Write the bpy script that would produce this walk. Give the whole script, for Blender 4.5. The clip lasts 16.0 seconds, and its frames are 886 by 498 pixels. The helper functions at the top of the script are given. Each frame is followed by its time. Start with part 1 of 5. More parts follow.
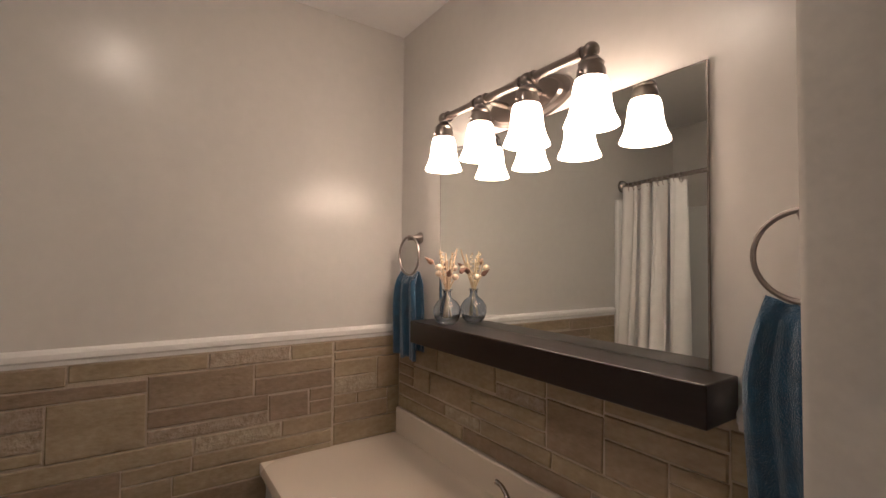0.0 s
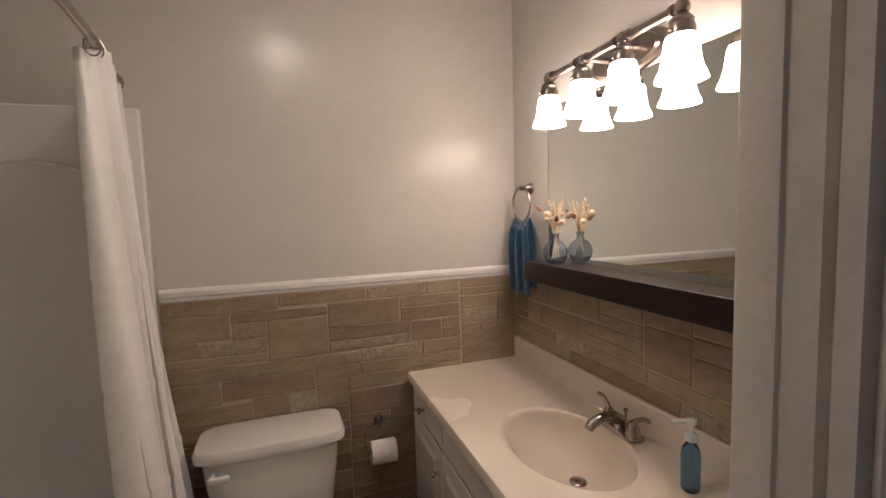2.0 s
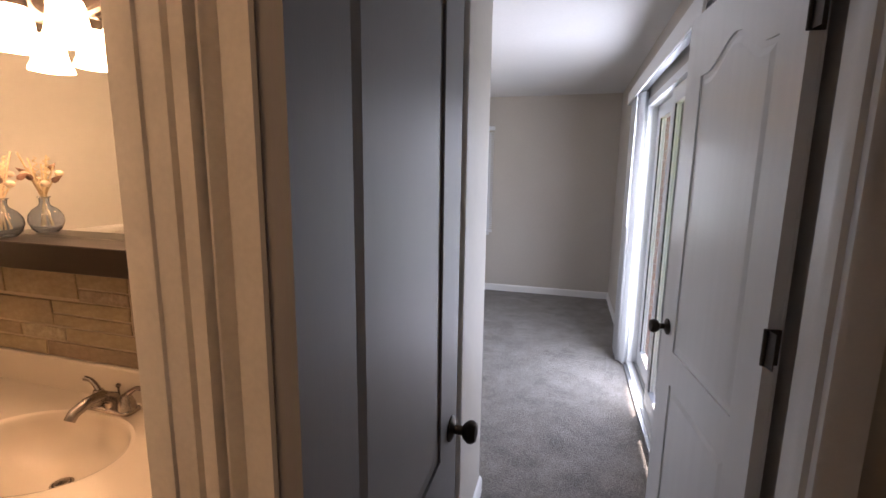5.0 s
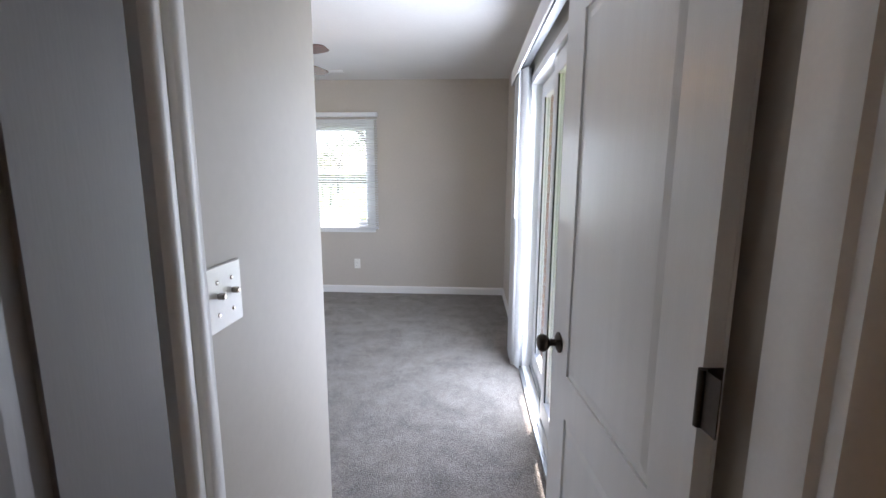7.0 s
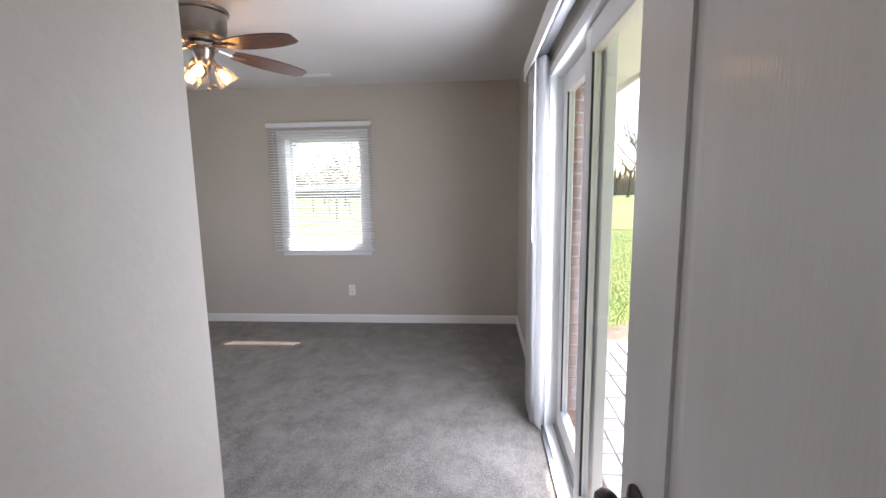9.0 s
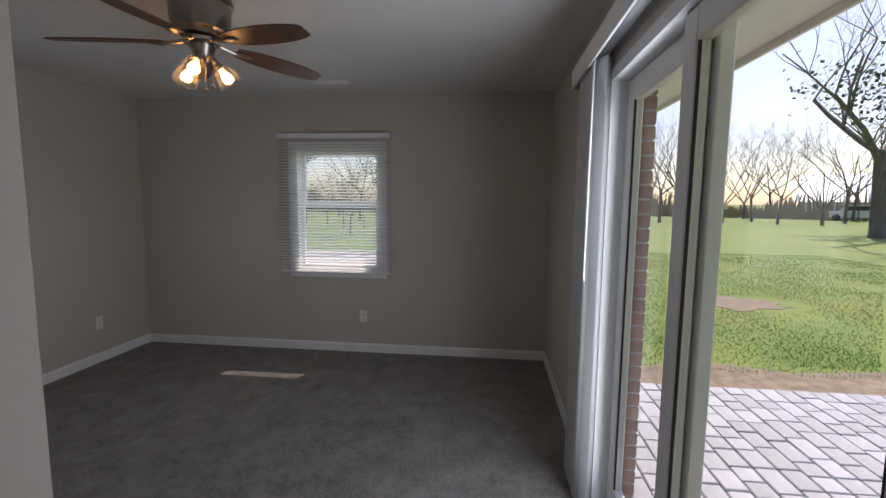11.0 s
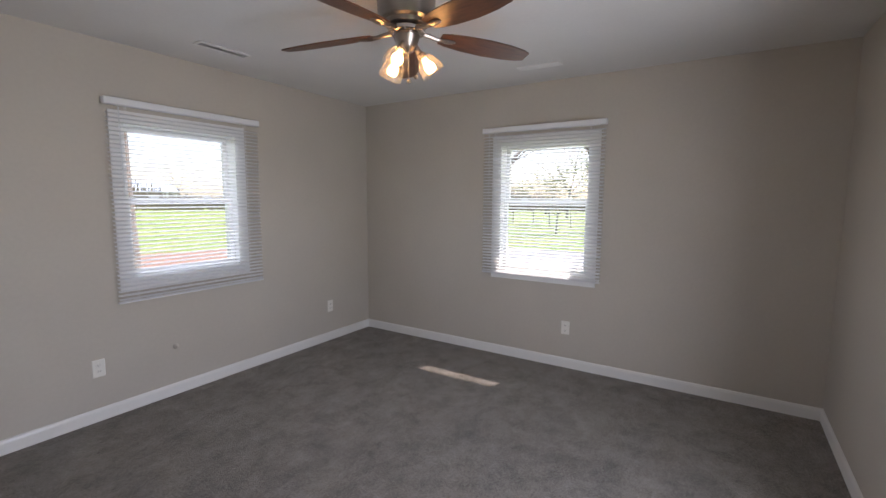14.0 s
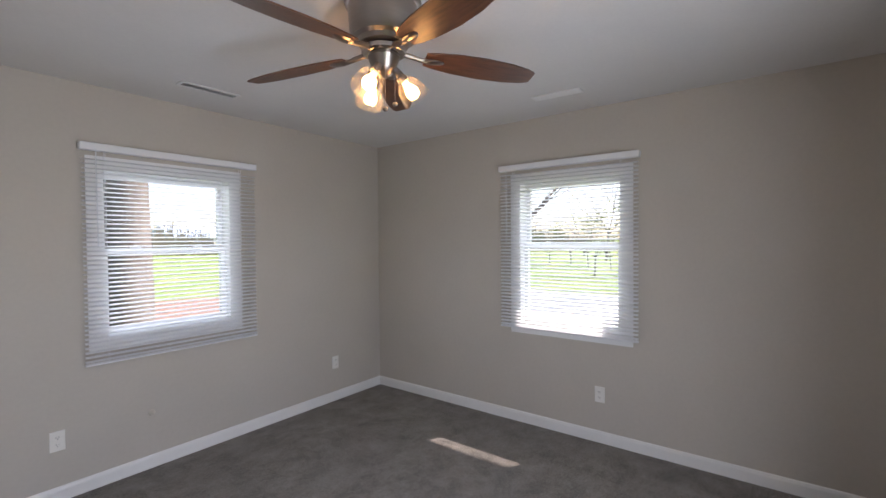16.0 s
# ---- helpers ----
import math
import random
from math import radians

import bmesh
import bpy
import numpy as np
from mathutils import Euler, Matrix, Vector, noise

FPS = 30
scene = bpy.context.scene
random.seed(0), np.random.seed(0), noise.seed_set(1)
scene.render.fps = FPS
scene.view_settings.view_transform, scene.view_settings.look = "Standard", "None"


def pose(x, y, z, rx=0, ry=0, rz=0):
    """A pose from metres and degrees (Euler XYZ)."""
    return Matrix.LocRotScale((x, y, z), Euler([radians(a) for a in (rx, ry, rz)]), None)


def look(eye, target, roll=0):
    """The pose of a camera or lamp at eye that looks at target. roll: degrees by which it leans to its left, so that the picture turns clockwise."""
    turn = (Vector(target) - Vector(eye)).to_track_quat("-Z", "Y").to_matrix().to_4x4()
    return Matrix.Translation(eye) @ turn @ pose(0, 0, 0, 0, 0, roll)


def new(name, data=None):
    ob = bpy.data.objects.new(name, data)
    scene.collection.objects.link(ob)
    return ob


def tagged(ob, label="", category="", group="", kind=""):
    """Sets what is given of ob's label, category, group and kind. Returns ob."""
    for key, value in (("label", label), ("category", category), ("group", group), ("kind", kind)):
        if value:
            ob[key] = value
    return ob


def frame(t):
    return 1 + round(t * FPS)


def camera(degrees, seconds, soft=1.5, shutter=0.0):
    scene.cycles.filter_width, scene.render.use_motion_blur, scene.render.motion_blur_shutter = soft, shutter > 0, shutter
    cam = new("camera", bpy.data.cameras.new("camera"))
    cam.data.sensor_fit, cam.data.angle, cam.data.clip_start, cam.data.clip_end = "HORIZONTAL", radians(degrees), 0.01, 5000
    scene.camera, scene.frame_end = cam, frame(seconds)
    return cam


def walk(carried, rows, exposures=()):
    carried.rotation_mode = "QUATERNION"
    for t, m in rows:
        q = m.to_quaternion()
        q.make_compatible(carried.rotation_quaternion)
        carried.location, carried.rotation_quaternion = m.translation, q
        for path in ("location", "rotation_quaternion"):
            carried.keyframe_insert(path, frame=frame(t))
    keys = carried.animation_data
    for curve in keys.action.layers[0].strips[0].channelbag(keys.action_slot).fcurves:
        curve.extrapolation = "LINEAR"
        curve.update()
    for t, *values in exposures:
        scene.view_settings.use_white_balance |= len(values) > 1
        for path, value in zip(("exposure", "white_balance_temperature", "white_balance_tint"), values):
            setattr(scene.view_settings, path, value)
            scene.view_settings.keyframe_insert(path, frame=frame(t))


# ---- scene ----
cam = camera(89.9, 16.0, shutter=0.12)
PATH = [
    (0, (0.097, -0.077, 1.485), (1.226, 1.573, 1.551), 0.6),
    (0.5, (0.063, -0.109, 1.49), (1.173, 1.555, 1.531), 0.3),
    (1, (0.017, -0.157, 1.497), (1.034, 1.565, 1.443), -0.0),
    (1.5, (-0.014, -0.213, 1.496), (0.854, 1.586, 1.38), -0.7),
    (2, (-0.002, -0.305, 1.488), (0.649, 1.579, 1.326), -1.7),
    (2.5, (0.023, -0.411, 1.477), (0.588, 1.496, 1.269), -2.3),
    (3, (0.049, -0.463, 1.469), (0.692, 1.415, 1.227), -2.1),
    (3.5, (0.032, -0.461, 1.49), (1.103, 1.204, 1.206), -1.1),
    (4, (0.004, -0.448, 1.508), (1.519, 0.818, 1.188), -1.0),
    (4.5, (0.032, -0.453, 1.491), (1.8, 0.419, 1.157), 0.1),
    (5, (0.037, -0.467, 1.485), (1.937, 0.064, 1.156), 0.8),
    (5.2, (0.041, -0.463, 1.481), (1.964, -0.023, 1.154), 0.8),
    (7.3, (0.674, -0.599, 1.414), (2.643, -0.499, 1.075), 0.0),
    (7.5, (0.733, -0.579, 1.424), (2.702, -0.49, 1.084), -0.2),
    (8, (0.916, -0.592, 1.422), (2.886, -0.504, 1.09), -0.7),
    (8.5, (1.054, -0.617, 1.43), (3.025, -0.466, 1.125), -1.0),
    (9, (1.184, -0.611, 1.438), (3.158, -0.448, 1.154), -0.9),
    (11.3, (1.656, -0.47, 1.475), (3.631, -0.236, 1.264), 0.9),
    (11.5, (1.694, -0.462, 1.471), (3.666, -0.203, 1.256), 1.0),
    (12, (1.789, -0.458, 1.473), (3.719, 0.017, 1.249), 0.3),
    (12.5, (1.853, -0.451, 1.47), (3.705, 0.267, 1.241), -0.2),
    (13, (1.891, -0.441, 1.475), (3.655, 0.47, 1.238), -0.1),
    (13.5, (1.912, -0.429, 1.465), (3.646, 0.541, 1.234), 0.4),
    (14, (1.976, -0.374, 1.46), (3.652, 0.693, 1.232), 0.3),
    (14.5, (2.067, -0.279, 1.48), (3.728, 0.809, 1.244), 0.4),
    (15, (2.148, -0.255, 1.472), (3.788, 0.864, 1.232), -0.0),
    (15.5, (2.308, -0.292, 1.489), (3.937, 0.863, 1.381), -0.7),
    (16, (2.455, -0.308, 1.49), (4.046, 0.904, 1.448), -0.5),
]
EXPOSURES = [
    (0.0, 0.98, 4600, 11), (2.5, 1.37, 4430, 9), (3.0, 1.5, 4500, 11), (3.5, 1.5, 5050, 20), (4.2, 1.55, 5750, 26), (5.2, 1.75, 6650, 26),
    (7.3, 2.0, 6450, 20), (9.0, 1.72, 6850, 24), (11.3, 0.12, 6950, 22), (12.5, 0.66, 7250, 25), (13.0, 0.74, 7100, 25),
    (14.0, 1.3, 6950, 24), (15.0, 1.42, 6850, 23), (16.0, 1.38, 6800, 23),
]
walk(cam, [(t, look(eye, target, roll)) for t, eye, target, roll in PATH], EXPOSURES)

# ---- world and sun ----
SUN_FROM = Vector((0.62, -0.36, 0.84)).normalized()
world = bpy.data.worlds.new("sky")
scene.world = world
world.use_nodes = True
sky = world.node_tree.nodes.new("ShaderNodeTexSky")
sky.sky_type = "NISHITA"
sky.sun_disc = False
sky.sun_elevation = math.asin(SUN_FROM.z)
sky.sun_rotation = math.atan2(SUN_FROM.x, SUN_FROM.y)
sky.air_density, sky.dust_density, sky.ozone_density = 1.0, 1.1, 1.6
world.node_tree.links.new(sky.outputs[0], world.node_tree.nodes["Background"].inputs[0])
world.node_tree.nodes["Background"].inputs[1].default_value = 0.15
sun_lamp = bpy.data.lights.new("sun", "SUN")
sun_lamp.energy, sun_lamp.angle, sun_lamp.color = 5.0, radians(0.5), (1.0, 0.95, 0.87)
sun = new("sun", sun_lamp)
sun.matrix_world = look((0, 0, 20), Vector((0, 0, 20)) - SUN_FROM)


def window_light(name, m, w, h, watts):
    """The sky's light at a window's opening."""
    d = bpy.data.lights.new(name, "AREA")
    d.shape, d.size, d.size_y, d.energy, d.color = "RECTANGLE", w, h, watts, (0.74, 0.87, 1.0)
    o = new(name, d)
    o.matrix_world = m
    return o


window_light("sky_light_slider", look((3.28, -1.03, 1.02), (3.28, 0.4, 1.02)), 0.58, 1.8, 15.5)
window_light("sky_light_north", look((3.75, 2.984, 1.43), (3.75, 0, 1.43)), 0.75, 0.95, 2.6)
window_light("sky_light_east", look((5.684, 0.98, 1.4), (0, 0.98, 1.4)), 0.75, 0.95, 2.6)

# ---- materials ----


def material(name, colour, rough=0.5, metal=0.0, vary=0.12, scale=6.0, fine=120.0, bump=0.0, bump_scale=200.0, second=None,
             random_by=0.0, spread=(0.35, 0.65), coat=0.0, stretch=(1, 1, 1), emit=None, sheen=0.0, depth=0.004, detail=4.0, grit=0.5):
    m = bpy.data.materials.new(name)
    m.use_nodes = True
    nt = m.node_tree
    N, L = nt.nodes, nt.links
    b = N["Principled BSDF"]
    co = N.new("ShaderNodeTexCoord")
    mp = N.new("ShaderNodeMapping")
    mp.inputs["Scale"].default_value = stretch
    L.new(co.outputs["Object"], mp.inputs[0])

    def tex(sc, det=4.0):
        n = N.new("ShaderNodeTexNoise")
        n.inputs["Scale"].default_value, n.inputs["Detail"].default_value = sc, det
        L.new(mp.outputs[0], n.inputs["Vector"])
        return n

    a, f = tex(scale, detail), tex(fine, 2.0)
    a.inputs["Roughness"].default_value = grit
    mix0 = N.new("ShaderNodeMath")
    mix0.operation = "MULTIPLY_ADD"
    L.new(f.outputs[0], mix0.inputs[0])
    mix0.inputs[1].default_value = 0.35
    mix0.inputs[2].default_value = 0.0
    add = N.new("ShaderNodeMath")
    add.operation = "MULTIPLY_ADD"
    L.new(a.outputs[0], add.inputs[0])
    add.inputs[1].default_value = 0.65
    L.new(mix0.outputs[0], add.inputs[2])
    ramp = N.new("ShaderNodeValToRGB")
    c2 = second or tuple(min(1, c * (1 + vary)) for c in colour)
    c1 = colour if second else tuple(c * (1 - vary) for c in colour)
    ramp.color_ramp.elements[0].position, ramp.color_ramp.elements[1].position = spread
    ramp.color_ramp.elements[0].color, ramp.color_ramp.elements[1].color = (*c1, 1), (*c2, 1)
    L.new(add.outputs[0], ramp.inputs[0])
    out = ramp.outputs[0]
    if random_by:
        info = N.new("ShaderNodeObjectInfo")
        hsv = N.new("ShaderNodeHueSaturation")
        mr = N.new("ShaderNodeMapRange")
        mr.inputs["To Min"].default_value, mr.inputs["To Max"].default_value = 1 - random_by, 1 + random_by
        L.new(info.outputs["Random"], mr.inputs[0])
        L.new(mr.outputs[0], hsv.inputs["Value"])
        mh = N.new("ShaderNodeMapRange")
        mh.inputs["To Min"].default_value, mh.inputs["To Max"].default_value = 0.49, 0.515
        L.new(info.outputs["Random"], mh.inputs[0])
        L.new(mh.outputs[0], hsv.inputs["Hue"])
        L.new(out, hsv.inputs["Color"])
        out = hsv.outputs[0]
    L.new(out, b.inputs["Base Color"])
    rr = N.new("ShaderNodeMapRange")
    rr.inputs["To Min"].default_value, rr.inputs["To Max"].default_value = max(0.02, rough * 0.85), min(1, rough * 1.15)
    L.new(a.outputs[0], rr.inputs[0])
    L.new(rr.outputs[0], b.inputs["Roughness"])
    b.inputs["Metallic"].default_value = metal
    b.inputs["Coat Weight"].default_value = coat
    b.inputs["Coat Roughness"].default_value = 0.08
    b.inputs["Sheen Weight"].default_value = sheen
    if bump:
        bt = tex(bump_scale, 3.0)
        bn = N.new("ShaderNodeBump")
        bn.inputs["Strength"].default_value = bump
        bn.inputs["Distance"].default_value = depth
        L.new(bt.outputs[0], bn.inputs["Height"])
        L.new(bn.outputs[0], b.inputs["Normal"])
    if emit:
        b.inputs["Emission Color"].default_value = (*emit[0], 1)
        b.inputs["Emission Strength"].default_value = emit[1]
    return m


def glass_material(name, tint=(0.97, 0.99, 0.98), rough=0.0, ior=1.45):
    m = bpy.data.materials.new(name)
    m.use_nodes = True
    b = m.node_tree.nodes["Principled BSDF"]
    b.inputs["Base Color"].default_value = (*tint, 1)
    b.inputs["Transmission Weight"].default_value = 1.0
    b.inputs["Roughness"].default_value = rough
    b.inputs["IOR"].default_value = ior
    return m


def pane_material(name, haze=0.0):
    """Thin window glass: clear, with a Fresnel gloss."""
    m = bpy.data.materials.new(name)
    m.use_nodes = True
    nt = m.node_tree
    nt.nodes.clear()
    o, mx = nt.nodes.new("ShaderNodeOutputMaterial"), nt.nodes.new("ShaderNodeMixShader")
    t, g, f = nt.nodes.new("ShaderNodeBsdfTransparent"), nt.nodes.new("ShaderNodeBsdfGlossy"), nt.nodes.new("ShaderNodeMath")
    lw = nt.nodes.new("ShaderNodeLayerWeight")
    lw.inputs[0].default_value = 0.5
    pw = nt.nodes.new("ShaderNodeMath")
    pw.operation, pw.inputs[1].default_value = "POWER", 5.0
    nt.links.new(lw.outputs["Facing"], pw.inputs[0])
    f.operation, f.inputs[1].default_value, f.inputs[2].default_value = "MULTIPLY_ADD", 0.5, 0.025
    nt.links.new(pw.outputs[0], f.inputs[0])
    t.inputs[0].default_value = (0.98, 0.985, 0.985, 1)
    g.inputs["Roughness"].default_value = 0.02
    nt.links.new(f.outputs[0], mx.inputs[0])
    clear = t
    if haze:
        tr, clear = nt.nodes.new("ShaderNodeBsdfTranslucent"), nt.nodes.new("ShaderNodeMixShader")
        tr.inputs[0].default_value = (0.9, 0.88, 0.84, 1)
        clear.inputs[0].default_value = haze
        nt.links.new(t.outputs[0], clear.inputs[1])
        nt.links.new(tr.outputs[0], clear.inputs[2])
    nt.links.new(clear.outputs[0], mx.inputs[1])
    nt.links.new(g.outputs[0], mx.inputs[2])
    nt.links.new(mx.outputs[0], o.inputs[0])
    return m


def wood_material(name, dark, light, axis=(1, 14, 14), rough=0.4, scale=9.0):
    return material(name, dark, rough, second=light, scale=scale, fine=60, stretch=axis, spread=(0.38, 0.62), bump=0.08, bump_scale=30)


M_WALL = material("bedroom wall paint", (0.525, 0.482, 0.425), 0.55, vary=0.035, scale=2.0, fine=40, bump=0.10, bump_scale=90)
M_BATHWALL = material("bathroom satin paint", (0.66, 0.645, 0.61), 0.25, vary=0.03, scale=2.0, fine=30, bump=0.10, bump_scale=16)
M_HALLWALL = material("hall wall paint", (0.52, 0.47, 0.40), 0.5, vary=0.04, scale=2.0, fine=40, bump=0.10, bump_scale=90)
M_CEIL = material("ceiling paint", (0.74, 0.73, 0.71), 0.75, vary=0.03, scale=2.0, fine=60, bump=0.12, bump_scale=120)
M_TRIM = material("white trim paint", (0.80, 0.79, 0.77), 0.35, vary=0.03, scale=4, bump=0.05, bump_scale=60)
M_OLDTRIM = material("aged jamb paint", (0.80, 0.76, 0.69), 0.4, vary=0.07, scale=9, bump=0.10, bump_scale=40)
M_DOOR = material("white door paint", (0.80, 0.80, 0.79), 0.30, vary=0.03, scale=4, bump=0.10, bump_scale=55, stretch=(6, 6, 0.5), coat=0.1)
# a white door standing in shade: the shade is put into this grey base
M_SHADED_DOOR = material("white door paint toned for shade", (0.29, 0.29, 0.295), 0.46, vary=0.04, scale=4, bump=0.06, bump_scale=55, stretch=(6, 6, 0.5))
M_VINYL = material("white vinyl", (0.80, 0.81, 0.81), 0.35, vary=0.02, scale=4)
M_SLAT = material("blind slat vinyl", (0.80, 0.81, 0.83), 0.4, vary=0.02, scale=4)
M_BLIND = material("vertical blind vinyl", (0.80, 0.80, 0.79), 0.5, vary=0.02, scale=4, bump=0.05, bump_scale=120)
M_VANE = material("translucent vane vinyl", (0.84, 0.84, 0.84), 0.5, vary=0.02, scale=4, bump=0.05, bump_scale=120)
vn = M_VANE.node_tree
vane_mix, vane_glow = vn.nodes.new("ShaderNodeMixShader"), vn.nodes.new("ShaderNodeBsdfTranslucent")
vane_mix.inputs[0].default_value = 0.5
vane_glow.inputs[0].default_value = (0.86, 0.87, 0.88, 1)
vn.links.new(vn.nodes["Principled BSDF"].outputs[0], vane_mix.inputs[1])
vn.links.new(vane_glow.outputs[0], vane_mix.inputs[2])
vn.links.new(vane_mix.outputs[0], vn.nodes["Material Output"].inputs[0])
M_CARPET = material("grey carpet", (0.085, 0.072, 0.062), 0.95, second=(0.30, 0.265, 0.232), scale=5.0, fine=85, detail=9.0, grit=0.8, bump=0.9, bump_scale=170, depth=0.012, spread=(0.39, 0.63), sheen=0.25)
M_BATHFLOOR = material("brown vinyl floor", (0.16, 0.12, 0.09), 0.5, vary=0.2, scale=9, bump=0.1)
M_STONE = material("slate-look tile", (0.225, 0.172, 0.108), 0.42, second=(0.36, 0.29, 0.195), scale=7, fine=45, bump=0.55, bump_scale=32, random_by=0.16, stretch=(1, 1, 1.8))
M_ROUGHSTONE = material("pitted stone tile", (0.27, 0.22, 0.15), 0.55, second=(0.44, 0.375, 0.28), scale=45, fine=120, bump=1.0, bump_scale=80, random_by=0.12)
M_GROUT = material("pale grout", (0.50, 0.42, 0.315), 0.85, vary=0.1, scale=12, bump=0.4, bump_scale=160)
M_COUNTER = material("cream cultured marble", (0.76, 0.69, 0.59), 0.26, vary=0.012, scale=0.7, fine=300, spread=(0.1, 0.9), coat=0.2)
M_PORCELAIN = material("white porcelain", (0.80, 0.79, 0.76), 0.08, vary=0.015, scale=3, coat=0.6)
M_CABINET = material("white cabinet paint", (0.72, 0.69, 0.64), 0.35, vary=0.03, scale=4)
M_NICKEL = material("brushed nickel", (0.32, 0.285, 0.26), 0.3, 1.0, vary=0.04, scale=12, bump=0.012, bump_scale=120, stretch=(1, 1, 8))
M_BRONZE = material("dark bronze", (0.07, 0.056, 0.046), 0.42, 1.0, vary=0.15, scale=30)
M_PEWTER = material("aged pewter", (0.42, 0.38, 0.35), 0.24, 1.0, vary=0.12, scale=30)
M_ESPRESSO = material("espresso stained wood", (0.007, 0.0038, 0.003), 0.3, second=(0.015, 0.008, 0.006), scale=7, fine=60, stretch=(14, 1, 14), bump=0.015, bump_scale=20)
M_TOWEL = material("blue terry towel", (0.006, 0.042, 0.105), 0.95, second=(0.013, 0.08, 0.17), scale=40, fine=300, bump=1.0, bump_scale=380, sheen=0.5)
M_CURTAIN = material("white waffle curtain", (0.90, 0.89, 0.87), 0.85, vary=0.03, scale=20, bump=0.35, bump_scale=140)
M_SURROUND = material("white tub acrylic", (0.82, 0.82, 0.80), 0.25, vary=0.03, scale=2, coat=0.2)
M_PAPER = material("toilet paper", (0.84, 0.82, 0.79), 0.95, vary=0.03, scale=30, bump=0.3, bump_scale=200)
M_SHADE = material("lit opal glass", (0.9, 0.9, 0.88), 0.2, vary=0.01, emit=((1.0, 0.60, 0.31), 9.0))
M_CEILLAMP = material("lit ceiling diffuser", (0.9, 0.9, 0.88), 0.3, vary=0.01, emit=((1.0, 0.66, 0.36), 20.0))
M_BULB = material("warm bulb", (0.9, 0.8, 0.6), 0.3, vary=0.01, emit=((1.0, 0.52, 0.17), 11.0))
M_CLEARSHADE = pane_material("clear lamp glass", 0.05)
M_VASE = glass_material("smoky vase glass", (0.66, 0.70, 0.77))
M_REED = material("bleached reed", (0.68, 0.54, 0.36), 0.7, vary=0.15, scale=40, random_by=0.15)
M_SHELL = material("pale shell", (0.75, 0.62, 0.47), 0.5, vary=0.15, scale=60, random_by=0.2)
M_POD = material("brown pod", (0.24, 0.13, 0.09), 0.6, vary=0.25, scale=60, random_by=0.2)
M_SOAP = glass_material("blue soap", (0.22, 0.38, 0.62), 0.02, 1.33)
M_CLEARPLASTIC = material("clear pump plastic", (0.75, 0.78, 0.80), 0.2, vary=0.02)
M_BLADE = wood_material("walnut fan blade", (0.05, 0.021, 0.012), (0.14, 0.06, 0.032), (2, 16, 16), 0.35, 4.0)
M_PLATE = material("ivory plate plastic", (0.82, 0.80, 0.75), 0.3, vary=0.03, scale=8)
M_DARK = material("dark slot", (0.03, 0.03, 0.03), 0.6, vary=0.1)
M_GASKET = material("black gasket", (0.02, 0.02, 0.022), 0.5, vary=0.1)
M_TRACK = material("grey aluminium track", (0.35, 0.36, 0.37), 0.4, 0.9, vary=0.1)
M_PANE = pane_material("window glass")
M_MIRROR = bpy.data.materials.new("mirror")
M_MIRROR.use_nodes = True
M_MIRROR.node_tree.nodes["Principled BSDF"].inputs["Metallic"].default_value = 1.0
M_MIRROR.node_tree.nodes["Principled BSDF"].inputs["Roughness"].default_value = 0.01
M_MIRROR.node_tree.nodes["Principled BSDF"].inputs["Base Color"].default_value = (0.84, 0.87, 0.85, 1)
M_BRICK = material("red brick", (0.24, 0.10, 0.065), 0.85, second=(0.36, 0.17, 0.11), scale=14, fine=90, bump=0.6, bump_scale=90, random_by=0.18)
M_MORTAR = material("mortar", (0.42, 0.38, 0.34), 0.9, vary=0.1, scale=20, bump=0.4)
M_PAVER = material("grey paver", (0.36, 0.38, 0.43), 0.8, second=(0.50, 0.52, 0.57), scale=5, fine=70, bump=0.5, bump_scale=60, random_by=0.14)
M_SOIL = material("soil and gravel", (0.13, 0.10, 0.07), 0.95, second=(0.32, 0.26, 0.19), scale=9, fine=60, bump=0.8, bump_scale=40)
M_LAWN = material("spring lawn", (0.085, 0.19, 0.02), 0.95, second=(0.25, 0.28, 0.08), scale=0.6, fine=40, detail=8.0, grit=0.65, bump=0.5, bump_scale=60, spread=(0.36, 0.66))
M_GRASS = material("grass blades", (0.16, 0.31, 0.035), 0.8, second=(0.32, 0.41, 0.10), scale=1.2, fine=30)
M_LEAFLITTER = material("leaf litter", (0.16, 0.085, 0.055), 0.95, second=(0.30, 0.19, 0.13), scale=7, fine=50, bump=0.8, bump_scale=30)
M_BARK = material("grey bark", (0.085, 0.068, 0.056), 0.9, second=(0.20, 0.17, 0.15), scale=6, fine=30, bump=1.0, bump_scale=18, stretch=(1, 1, 0.3))
M_LEAF = material("young leaves", (0.09, 0.14, 0.03), 0.7, second=(0.17, 0.22, 0.06), scale=1.0, fine=10)
M_EVERGREEN = material("evergreen needles", (0.02, 0.045, 0.018), 0.8, second=(0.05, 0.085, 0.035), scale=1.0, fine=10)
M_BRUSH = material("bare brush", (0.20, 0.16, 0.12), 0.9, second=(0.32, 0.28, 0.19), scale=1.0, fine=10)
M_BARN = material("blue-grey metal siding", (0.42, 0.53, 0.68), 0.5, vary=0.08, scale=0.3)
M_ROOFMETAL = material("pale metal roof", (0.52, 0.60, 0.70), 0.55, vary=0.08, scale=0.3)
M_HOUSEWALL = material("pale siding", (0.55, 0.54, 0.52), 0.8, vary=0.05, scale=1)
M_CAR = material("white car paint", (0.72, 0.72, 0.72), 0.25, vary=0.03, coat=0.5)
M_TYRE = material("tyre rubber", (0.02, 0.02, 0.02), 0.8, vary=0.1)
